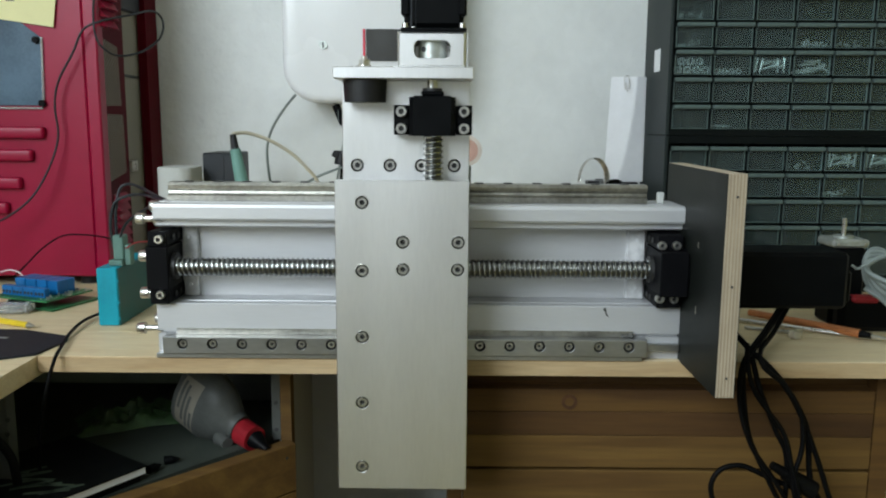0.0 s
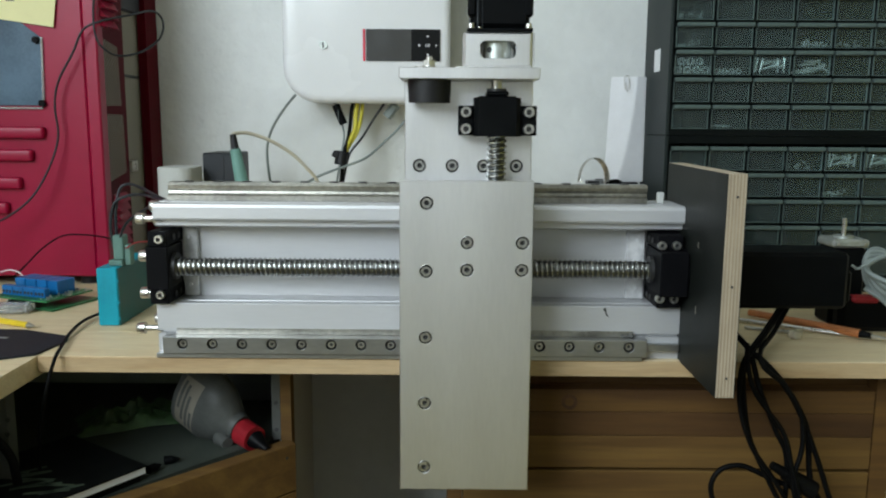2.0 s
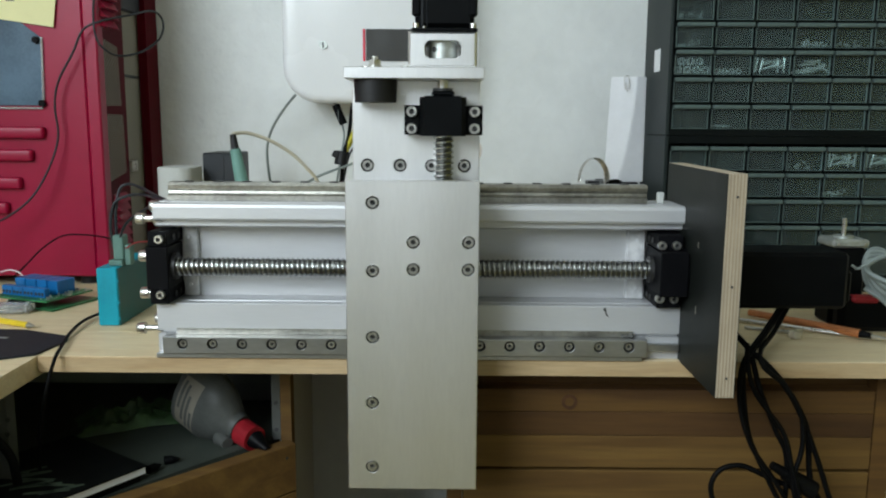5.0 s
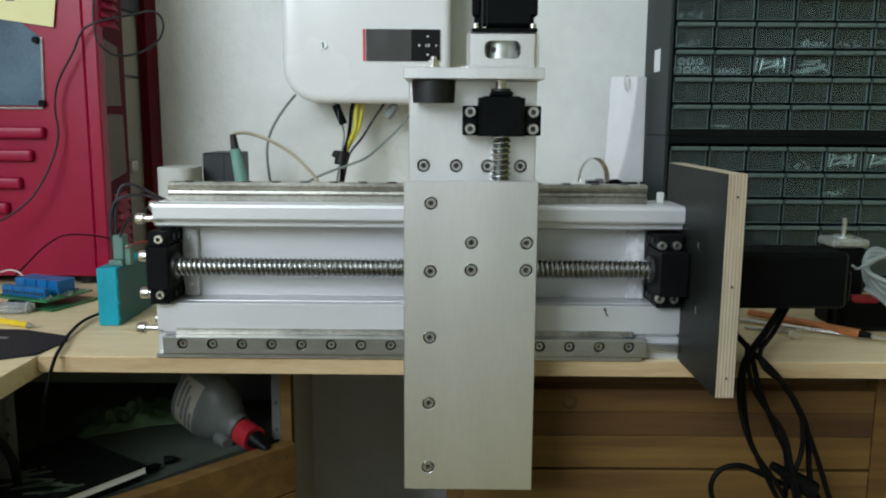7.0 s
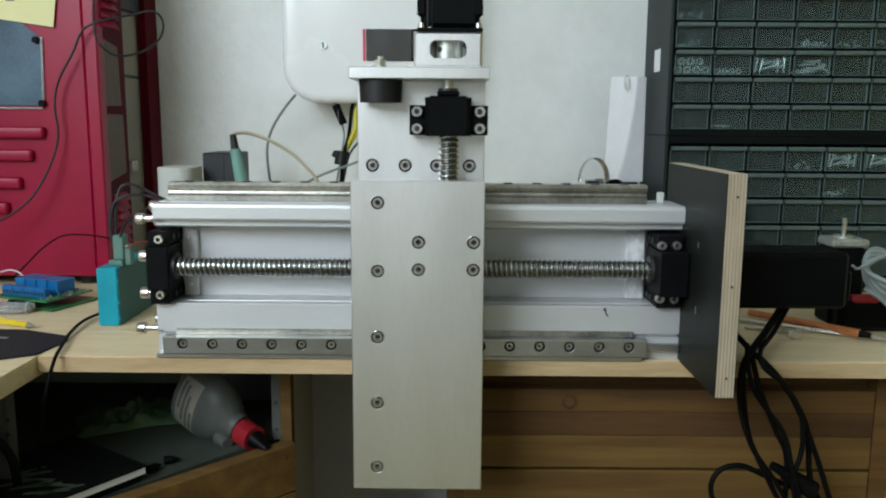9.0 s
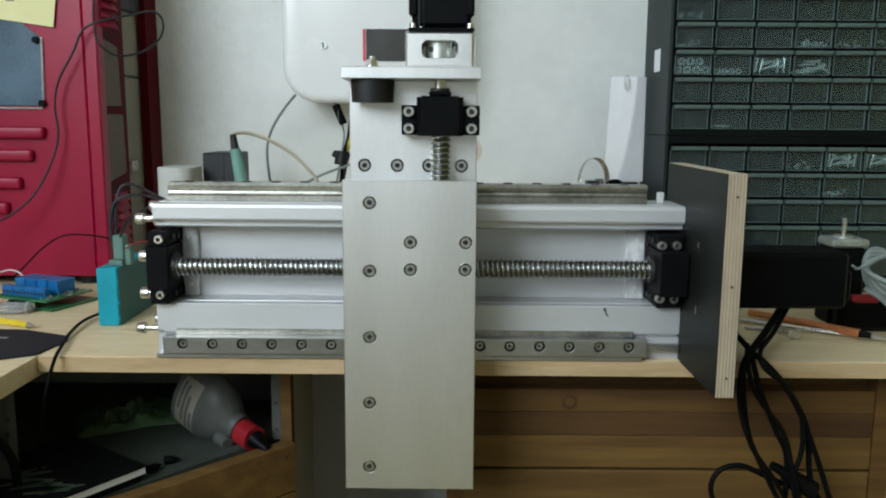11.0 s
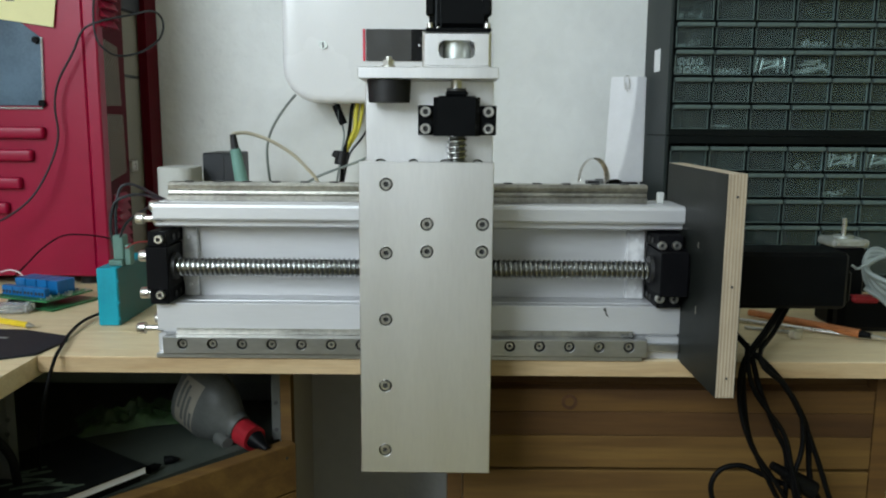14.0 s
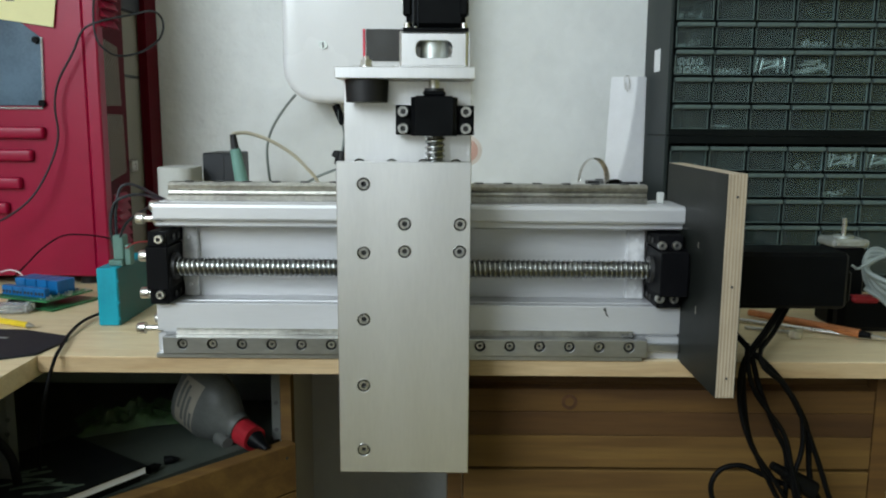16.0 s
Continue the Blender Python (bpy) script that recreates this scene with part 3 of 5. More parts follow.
part("housing_edge", B(0.0159, 0.0180, -0.062, -0.008, 1.0326, 1.0625, 0.0004), M["profile"], house)
COUP = part("coupling", bmesh.new(), M["alu"], carriage, "clamping shaft coupling")
bm = bmesh.new()
cyl(bm, (0, 0, -0.006), (0, 0, 0.0085), 0.0125, n=40)
cyl(bm, (0, 0, -0.0095), (0, 0, -0.006), 0.0060, n=24)
COUP.data = finish("coupling", bm, M["milled"], True)
COUP_AT = Vector((-0.0138, -0.047, 1.0470)) - Vector(CB)
COUP.location = COUP_AT
ORIGIN[COUP] = Vector((-0.0138, -0.047, 1.0470))
hole = new("set_screw", finish("set_screw", C((0, -0.0127, 0.0015), (0, -0.0118, 0.0015), 0.0026, n=16), M["hole"], True))
hole.parent = COUP
hole.rotation_euler = (0, 0, radians(-38))
motor = part("stepper_motor", B(-0.0385, 0.0135, -0.0625, -0.0105, 1.0665, 1.135, 0.004), M["black"], carriage, "black stepper motor")
part("motor_flange", B(-0.0412, 0.0162, -0.0652, -0.008, 1.0634, 1.0663, 0.0006), M["black"], motor)
# paler strips added for the reflections along the motor's corner groove
for x0, x1 in ((-0.0330, -0.0312), (-0.0285, -0.0276)):
    part("motor_rib", B(x0, x1, -0.0634, -0.0620, 1.0668, 1.134, 0.0004), M["dark_grey"], motor)
for x in (-0.0372, 0.0122):
    part("motor_corner", B(x - 0.0040, x + 0.0040, -0.0646, -0.0560, 1.0760, 1.135, 0.002), M["black"], motor)
for x in (-0.0375, 0.0125, -0.0305):
    part("motor_screw", C((x, -0.0610, 1.0663), (x, -0.0610, 1.0705 if x != -0.0305 else 1.0675), 0.0029 if x != -0.0305 else 0.002), M["steel"], motor)
part("shaft", C((-0.0138, -0.047, 1.0050), (-0.0138, -0.047, 1.0224), 0.0048), M["steel"], carriage)
part("shaft_nut", C((-0.0138, -0.047, 1.0075), (-0.0138, -0.047, 1.0150), 0.0088, n=32), M["hole"], carriage)
blk = part("screw_bearing", upright([(-0.0342, -0.0333), (-0.0342, -0.0600), (-0.0300, -0.0660), (0.0030, -0.0660), (0.0072, -0.0600), (0.0072, -0.0333)], 0.9728, 1.0068), M["black"], carriage, "black bearing block with two bolted ears")
part("bearing_step", B(-0.0300, 0.0030, -0.0640, -0.0334, 1.0069, 1.0080, 0.0004), M["black"], blk)
part("bearing_cap", B(-0.0235, -0.0035, -0.0620, -0.0335, 1.0081, 1.0125, 0.0015), M["black"], blk)
for x0, x1 in ((-0.0482, -0.0344), (0.0074, 0.0222)):
    ear = part("bearing_ear", B(x0, x1, -0.0553, -0.0333, 0.9735, 0.9998, 0.0006), M["black"], blk)
    for z in (0.9792, 0.9942):
        piece("cap_screw", HEAD_8, ear, ((x0 + x1) / 2, -0.0553, z), (0, 30, 0))
ZSCREW = part("ball_screw", thread(0.0092, 0.0020, 0.005, 0.19), (M["screw"], M["groove"]), carriage, "bright steel vertical ball screw")
ZS_AT = Vector((-0.0128, -0.0455, 0.7826)) - Vector(CB)
ZSCREW.location = ZS_AT

# the sliding front plate
PLX0, PLX1, PLZ0, PLZ1 = -0.1003, 0.0200, 0.6420, 0.9334
heads = [(-0.0760, 0.9135), (-0.0394, 0.8779), (0.0104, 0.8779), (-0.0763, 0.8514), (-0.0394, 0.8529), (0.0102, 0.8530), (-0.0767, 0.7897), (-0.0773, 0.7269), (-0.0778, 0.6642)]
PLATE = part("front_plate", bored_plate(PLX0, PLX1, -0.071, -0.0612, PLZ0, PLZ1, [(circle(x, z, 0.0059), 0.0062) for x, z in heads]), (M["alu"], M["bore"]), carriage, "brushed aluminium sliding front plate with sunk screws", smooth=False)
for i, (x, z) in enumerate(heads):
    piece("cap_screw", HEAD_8, PLATE, (x, -0.0650, z), (0, 37 * i, 0))
for x0 in (-0.088, -0.058):
    part("slide_rail", B(x0, x0 + 0.012, -0.0611, -0.046, 0.655, 0.925), M["steel"], PLATE)
for x0 in (-0.0945, -0.0645):
    part("slide_block", B(x0, x0 + 0.025, -0.0455, -0.0332, 0.76, 0.90), M["steel"], carriage)
part("screw_nut", B(-0.0300, 0.004, -0.0610, -0.0560, 0.83, 0.88), M["steel"], PLATE)

# ---- right motor ----
rm = thing("stepper_motor", (0.3050, 0.0200, 0.7500), "black stepper motor bolted to the end board", "stepper motor")
RMY0, RMY1 = -0.006, 0.051
bm = B(0.2690, 0.3980, RMY0 + 0.001, RMY1 - 0.001, 0.8035, 0.8605, 0.004)
part("motor_body", bm, M["black"], rm)
part("motor_flange", B(0.2640, 0.2686, RMY0, RMY1, 0.8030, 0.8615, 0.001), M["black"], rm)
for y in (RMY0 + 0.005, RMY1 - 0.005):
    for z in (0.8080, 0.8565):
        part("spacer_post", C((0.2518, y, z), (0.2638, y, z), 0.004, n=16), M["black_anodised"], rm)
        part("motor_screw", C((0.2687, y, z), (0.2735, y, z), 0.0035, n=16), M["steel"], rm)
part("cable_outlet", B(0.3982, 0.4100, 0.012, 0.035, 0.806, 0.840, 0.003), M["black"], rm)

# ---- red machine ----
red = thing("red_cabinet", (-0.72, 0.43, 0.75), "red enamelled sheet metal machine cabinet with louvres and window", "machine cabinet")
RX, RY = -0.4783, 0.34
part("front_column", B(RX - 0.0185, RX, RY - 0.002, RY + 0.02, 0.7635, 1.5, 0.002), M["red"], red)
part("front_panel", B(-0.95, RX - 0.0195, RY, RY + 0.012, 0.7635, 1.5, 0.002), M["red"], red)
part("top_panel", B(-0.95, RX, RY + 0.022, 0.570, 1.485, 1.5), M["red"], red)
part("left_panel", B(-0.95, -0.938, RY + 0.013, 0.570, 0.7635, 1.484), M["red"], red)
part("base_plate", B(-0.937, RX - 0.002, RY + 0.021, 0.570, 0.7635, 0.772), M["red_shaded"], red)
part("rear_column", B(RX - 0.012, RX + 0.001, 0.520, 0.570, 0.7635, 1.484), M["red_shaded"], red, "red rear frame column, darkened as the shaded side")
sp = part("side_panel", B(RX - 0.012, RX - 0.001, RY + 0.0205, 0.431, 0.7725, 1.484), M["red_shaded"], red, "perforated red side panel, darkened as the shaded side")
part("inner_panel", B(RX - 0.022, RX - 0.014, 0.432, 0.569, 0.7725, 1.484), M["beige"], red, "beige inner side panel")
part("inner_latch", B(RX - 0.014, RX - 0.009, 0.463, 0.487, 0.905, 0.922, 0.001), M["steel"], red)
part("inner_seam", B(RX - 0.0142, RX - 0.0128, 0.433, 0.519, 1.0490, 1.0530), M["dark_grey"], red)
part("inner_box", B(RX - 0.02, RX - 0.006, 0.433, 0.519, 1.1470, 1.484, 0.002), M["dark_grey"], red)


def perforation(corners):
    """Rows of round holes inside a four-sided field of the side panel, given in y and z."""
    (ya, za), (yb, zb), (yc, zc), (yd, zd) = corners
    bm = bmesh.new()
    rows, cols = 27, 8
    for j in range(rows):
        v = (j + 0.5) / rows
        for i in range(cols):
            u = (i + (0.25 if j % 2 else 0.75)) / cols
            y = (ya + (yb - ya) * u) * (1 - v) + (yd + (yc - yd) * u) * v
            z = (za + (zb - za) * u) * (1 - v) + (zd + (zc - zd) * u) * v
            bmesh.ops.create_circle(bm, cap_ends=True, segments=8, radius=0.00155, matrix=Matrix.Translation((RX - 0.0005, y, z)) @ Matrix.Diagonal((1, 1.6, 1, 1)) @ pose(0, 0, 0, 0, 90, 0))
    return bm


for corners in (((0.3490, 1.0985), (0.4085, 1.0880), (0.4135, 1.0050), (0.3560, 1.0040)), ((0.3560, 0.9925), (0.4165, 0.9920), (0.4195, 0.9075), (0.3615, 0.8975))):
    bm = bmesh.new()
    bm.faces.new([bm.verts.new((RX - 0.0008, y, z)) for y, z in corners])
    r = bmesh.ops.extrude_face_region(bm, geom=bm.faces[:])
    bmesh.ops.translate(bm, vec=(-0.0004, 0, 0), verts=[v for v in r["geom"] if isinstance(v, bmesh.types.BMVert)])
    sheet = part("mesh_sheet", bm, M["beige"], sp, "pale perforated sheet", smooth=False)
    part("perforation", perforation(corners), M["mesh_hole"], sheet, "rows of small round holes", smooth=False, kind="stuff")


def fin(y0, y1, z, h):
    """A pressed louvre: a wedge whose lower edge stands off the panel."""
    bm = bmesh.new()
    vs = [bm.verts.new(p) for p in ((RX - 0.0008, y0, z + h), (RX - 0.0008, y1, z + h), (RX + 0.0075, y1 - 0.004, z), (RX + 0.0075, y0 + 0.004, z), (RX - 0.0008, y0, z), (RX - 0.0008, y1, z))]
    for f in ((0, 1, 2, 3), (4, 5, 1, 0), (3, 2, 5, 4), (0, 3, 4), (1, 5, 2)):
        bm.faces.new([vs[i] for i in f])
    return bm


for k in range(9):
    part("side_louvre", fin(0.352, 0.404, 1.112 + 0.0125 * k, 0.0115), M["red"], sp, smooth=False)
for k in range(7):
    part("side_louvre", fin(0.366, 0.414, 0.792 + 0.0125 * k, 0.0115), M["red"], sp, smooth=False)
# window with bolted corners
bm = bmesh.new()
pts = [(-0.95, 1.0015), (-0.5575, 1.0035), (-0.5548, 1.0950), (-0.5870, 1.1194), (-0.95, 1.135)]
lo = [bm.verts.new((x, 0.3375, z)) for x, z in pts]
hi = [bm.verts.new((x, 0.3398, z)) for x, z in pts]
for i in range(5):
    bm.faces.new((lo[i], lo[(i + 1) % 5], hi[(i + 1) % 5], hi[i]))
bm.faces.new(lo)
bm.faces.new(hi)
pane = part("window_pane", bm, M["window_tint"], red, "blue-grey glass window with a grey rim", smooth=False)
part("pane_rim", tilted(B(-0.0012, 0.0012, 0.3362, 0.3390, 0.0, 0.0920), pose(-0.5560, 0, 1.0035, 0, 1.7, 0)), M["clear"], pane, "clear polished edge")
part("pane_rim", B(-0.95, -0.5575, 0.3362, 0.3390, 0.9985, 1.0012), M["clear"], pane, "clear polished edge")
for at in ((-0.5605, 0.3360, 1.0911), (-0.5573, 0.3360, 1.0065)):
    part("pane_bolt", C((at[0], 0.3330, at[2]), (at[0], 0.3375, at[2]), 0.0045, 0.005, n=20), M["black"], pane)
# pressed louvres
for at, ln in (((-0.5567, 0.3370, 0.9665), 0.4), ((-0.5746, 0.3370, 0.9352), 0.4), ((-0.5933, 0.3370, 0.8966), 0.4), ((-0.6142, 0.3370, 0.8616), 0.4)):
    bm = bmesh.new()
    box(bm, at[0] - ln * 0.6, at[0], 0.330, 0.341, at[2] - 0.0085, at[2] + 0.0085, 0.0042, 3)
    part("louvre", bm, M["red"], red)
for x in (-0.92, -0.52):
    for y in (0.37, 0.5):
        part("foot", C((x, y, 0.75), (x, y, 0.7634), 0.014), M["rubber"], red)
bm = bmesh.new()
box(bm, -0.61, -0.5294, 0.3352, 0.3366, 1.1119, 1.16)
note = whole("sticky_note", tilted(bm, Matrix.Translation((-0.56, 0.336, 1.15)) @ pose(0, 0, 0, 0, 8, 0) @ Matrix.Translation((0.56, -0.336, -1.15))), M["note"], "pale yellow paper note stuck on the red cabinet", "paper note", smooth=False)
part("writing", tilted(B(-0.597, -0.585, 0.3349, 0.3352, 1.142, 1.1435), pose(0, 0, 0)), M["ink"], note)

# black cable that loops before the cabinet
whole("hanging_cable", TUBE([(-0.6326, 0.3000, 0.8367), (-0.5924, 0.3000, 0.8564), (-0.5648, 0.3100, 0.8826), (-0.5435, 0.3200, 0.9246), (-0.5332, 0.3250, 0.9630), (-0.5352, 0.3250, 1.0011), (-0.5283, 0.3250, 1.0351), (-0.5066, 0.3250, 1.0726), (-0.4894, 0.3250, 1.1045), (-0.4626, 0.3300, 1.1170), (-0.4394, 0.3600, 1.1276), (-0.4221, 0.4000, 1.1382), (-0.4150, 0.4200, 1.1265), (-0.4134, 0.4000, 1.1006), (-0.4337, 0.3800, 1.0798), (-0.4541, 0.3500, 1.0719), (-0.4670, 0.3300, 1.0807), (-0.4749, 0.3260, 1.0988), (-0.4754, 0.3260, 1.1282), (-0.4717, 0.3260, 1.1646)], 0.0015), M["dark_grey"], "thin black cable looping in front of the red cabinet", "cable")
whole("thin_cable", TUBE([(-0.5897, 0.2900, 0.7723), (-0.5689, 0.2900, 0.7920), (-0.5534, 0.3000, 0.8100), (-0.5299, 0.3100, 0.8259), (-0.4940, 0.3000, 0.8292), (-0.4384, 0.2500, 0.8314), (-0.3836, 0.1500, 0.8349)], 0.0011), M["cable"], "thin dark wire from the relay board", "cable")

# ---- wall device ----
dev = thing("wall_unit", (-0.127, 0.5, 1.02), "glossy white wall unit with dark display", "wall unit")
DX0, DX1 = -0.2533, 0.0037
bm = bmesh.new()
rings = []
for inset, y in ((0.0, 0.574), (0.0, 0.482), (0.0008, 0.4775), (0.0028, 0.4735), (0.006, 0.4708), (0.011, 0.4695)):
    rings.append([bm.verts.new((a, y, b)) for a, b in slot(DX0 + inset, DX1 - inset, 1.0123 + inset, 1.42 - inset, 0.055 - inset * 0.5, 8)])
for a, b in zip(rings, rings[1:]):
    for k in range(len(a)):
        bm.faces.new((a[k], a[(k + 1) % len(a)], b[(k + 1) % len(a)], b[k]))
bm.faces.new(rings[-1])
bm.faces.new(rings[0])
part("housing", bm, M["white"], dev)
d0, d1 = (-0.1240, 0.4680, 1.1227), (-0.0117, 0.4680, 1.0755)
disp = part("display", B(d0[0], d1[0], 0.4675, 0.4694, d1[2], d0[2], 0.0003), M["screen"], dev, "dark grey display with black key field")
kx = -0.0556
keys = part("key_field", B(kx, d1[0] - 0.0002, 0.4671, 0.4674, d1[2] + 0.0002, d0[2] - 0.0002), M["screen_black"], disp)
part("red_strip", B(-0.1291, -0.1257, 0.4678, 0.4694, d1[2], d0[2]), M["sign_red"], dev)
kc = (-0.0307, 0.4680, 1.0988)
for dx, dz, ang in ((0, 0.0135, 0), (0.0128, 0, 90), (0, -0.0135, 180), (-0.0128, 0, 270)):
    bm = bmesh.new()
    vs = [bm.verts.new((a, 0.4669, b)) for a, b in ((-0.0024, -0.001), (0.0024, -0.001), (0, 0.002))]
    bm.faces.new(vs)
    r = bmesh.ops.extrude_face_region(bm, geom=bm.faces[:])
    bmesh.ops.translate(bm, vec=(0, 0.0002, 0), verts=[v for v in r["geom"] if isinstance(v, bmesh.types.BMVert)])
    part("arrow_key", tilted(bm, Matrix.Translation((kc[0] + dx, 0, kc[2] + dz)) @ pose(0, 0, 0, 0, ang, 0)), M["print_white"], keys, smooth=False)
txt = bpy.data.curves.new("ok_print", "FONT")
txt.body, txt.size, txt.align_x, txt.align_y, txt.extrude = "OK", 0.006, "CENTER", "CENTER", 0.0001
ok = new("ok_print", txt)
ok.data.materials.append(M["print_white"])
ok.parent = keys
ok.matrix_local = pose(kc[0], 0.4669, kc[2], 90, 0, 0)
bt = (-0.1893, 0.4680, 1.0986)
button = part("button", C((bt[0], 0.4668, bt[2]), (bt[0], 0.4696, bt[2]), 0.0062, n=28), M["milled"], dev, "round chrome button")
part("button_slot", B(bt[0] - 0.0012, bt[0] + 0.0012, 0.4664, 0.4667, bt[2] - 0.0040, bt[2] + 0.0040, 0.0002), M["hole"], button)

# cables below the unit
whole("flat_cable", TUBE([(-0.2389, 0.5000, 1.0252), (-0.2573, 0.5100, 1.0060), (-0.2789, 0.5150, 0.9748), (-0.2888, 0.5150, 0.9434), (-0.2880, 0.5150, 0.9072), (-0.2826, 0.5150, 0.8708)], 0.0024, flat=0.5), M["grey_cable"], "flat grey cable below the wall unit", "cable")
whole("yellow_cable", TUBE([(-0.1404, 0.5000, 1.0197), (-0.1442, 0.5000, 0.9978), (-0.1457, 0.4950, 0.9715), (-0.1560, 0.4900, 0.9495), (-0.1620, 0.4860, 0.9300)], 0.0036), M["yellow_cable"], "yellow cable in the bundle below the wall unit", "cable")
whole("yellow_cable", TUBE([(-0.1338, 0.5050, 1.0199), (-0.1358, 0.5050, 0.9979), (-0.1414, 0.4970, 0.9697), (-0.1546, 0.4930, 0.9467), (-0.1610, 0.4870, 0.9290)], 0.003), M["yellow_cable"], "second yellow cable of the bundle", "cable")
whole("power_cable", TUBE([(-0.1475, 0.5000, 1.0223), (-0.1513, 0.5000, 0.9978), (-0.1553, 0.4930, 0.9626), (-0.1625, 0.4830, 0.9294), (-0.1675, 0.4830, 0.8833)], 0.003), M["cable"], "black cable in the bundle below the wall unit", "cable")
whole("power_cable", TUBE([(-0.0978, 0.5000, 1.0157), (-0.1157, 0.5000, 0.9892), (-0.1353, 0.4970, 0.9583), (-0.1542, 0.4880, 0.9319), (-0.1655, 0.4880, 0.8829)], 0.0018), M["dark_grey"], "thin dark cable in the bundle", "cable")
whole("data_cable", TUBE([(-0.1787, 0.5000, 1.0151), (-0.1734, 0.5000, 1.0064), (-0.1675, 0.5000, 0.9845), (-0.1627, 0.4950, 0.9625), (-0.1662, 0.4850, 0.9319), (-0.1749, 0.4850, 0.8831)], 0.0016), M["grey_cable"], "thin grey data cable in the bundle", "cable")
whole("grey_cable", TUBE([(-0.0513, 0.5150, 1.0075), (-0.0780, 0.5100, 0.9735), (-0.1002, 0.5050, 0.9521), (-0.1259, 0.4900, 0.9293), (-0.1534, 0.4800, 0.9173), (-0.1769, 0.4700, 0.9089), (-0.2054, 0.4600, 0.8971), (-0.2355, 0.4500, 0.8767)], 0.0020), M["grey_cable"], "thin grey cable curving along the wall", "cable")
tie = thing("hook_strap", (-0.1655, 0.4850, 0.9231), "black hook-and-loop strap round the cable bundle", "cable strap")
c0, c1 = (-0.1646, 0.4870, 0.9380), (-0.1673, 0.4850, 0.9169)
part("band", C(c1, c0, 0.0105, n=20), M["rubber"], tie)
part("tail", tilted(B(-0.007, 0.002, -0.001, 0.001, -0.004, 0.006, 0.0008), Matrix.Translation((-0.1729, 0.4750, 0.9314)) @ pose(0, 0, 0, 0, 30, 0)), M["rubber"], tie)
f0, f1 = (-0.1754, 0.4950, 1.0098), (-0.1633, 0.4950, 0.9801)
bm = C(f0, f1, 0.0062, n=20)
core = whole("ferrite_core", bm, M["black"], "black ferrite core clipped on the data cable", "ferrite core")
part("label_strip", B(f0[0] + 0.0045, f0[0] + 0.0052, 0.4875, 0.4895, f1[2] + 0.006, f0[2] - 0.008), M["grey_cable"], core)
g0, g1 = (-0.0806, 0.5100, 1.0116), (-0.0969, 0.5100, 0.9920)
whole("plug_end", C(g0, g1, 0.0075, n=6), M["grey_cable"], "loose grey plug hanging below the wall unit", "plug")

# ---- behind the beam ----
a0, a1 = (-0.3955, 0.3000, 0.9214), (-0.3440, 0.3000, 0.8814)
wb = thing("white_box", (a0[0] + 0.03, 0.33, 0.75), "white plastic box standing on the bench", "box")
bm = bmesh.new()
rings = [[bm.verts.new((x, y, z)) for x, y in slot(a0[0], a1[0] - 0.003, 0.30, 0.37, 0.018 - 0.0012 * (z > 0.9), 6)] for z in (0.7505, a0[2] - 0.0012)] + [[bm.verts.new((x, y, a0[2])) for x, y in slot(a0[0] + 0.0012, a1[0] - 0.0042, 0.3012, 0.3688, 0.0168, 6)]]
for a, b in zip(rings, rings[1:]):
    for k in range(len(a)):
        bm.faces.new((a[k], a[(k + 1) % len(a)], b[(k + 1) % len(a)], b[k]))
bm.faces.new(rings[0])
bm.faces.new(rings[-1])
part("body", bm, M["white_board"], wb)
part("base_strip", B(a0[0] + 0.02, a1[0] - 0.024, 0.2990, 0.2998, 0.7505, 0.770), M["grey_board"], wb)
a0, a1 = (-0.3470, 0.3600, 0.9391), (-0.3010, 0.3600, 0.9019)
gb = thing("power_supply", (a0[0] + 0.03, 0.4, 0.75), "dark grey plastic power supply box on the bench", "power supply")
part("body", B(a0[0], a1[0], 0.36, 0.44, 0.7505, a0[2], 0.0015), M["dark_grey"], gb)
part("front_cover", B(a0[0] + 0.030, a1[0] + 0.0006, 0.3575, 0.3598, 0.752, a0[2] - 0.001, 0.001), M["dark_grey"], gb)
iron = thing("soldering_iron", (-0.2900, 0.2800, 0.7500), "soldering iron with mint green handle and cream cable", "soldering iron")
i0, i1, i2 = (-0.2817, 0.2800, 0.9669), (-0.2794, 0.2800, 0.9478), (-0.2718, 0.2800, 0.9047)
part("handle", C(i2, i1, 0.0088, 0.0068, n=24), M["mint"], iron)
part("grommet", C(i1, i0, 0.0055, 0.0038, n=20), M["rubber"], iron)
part("barrel", C((i2[0] + 0.02, 0.28, 0.7515), i2, 0.0032, n=16), M["steel"], iron)
part("cable", TUBE([i0] + [(-0.2785, 0.2850, 0.9683), (-0.2657, 0.3000, 0.9682), (-0.2401, 0.3200, 0.9574), (-0.2134, 0.3400, 0.9376), (-0.1958, 0.3500, 0.9176), (-0.1858, 0.3600, 0.9026), (-0.1781, 0.3700, 0.8759)], 0.0024), M["cream"], iron, "cream silicone cable")
# tape rolls and paper
tr = thing("tape_roll", (0.0300, 0.3100, 0.7500), "roll of beige adhesive tape standing upright", "tape roll")
t0 = (0.0261, 0.3000, 0.9470)


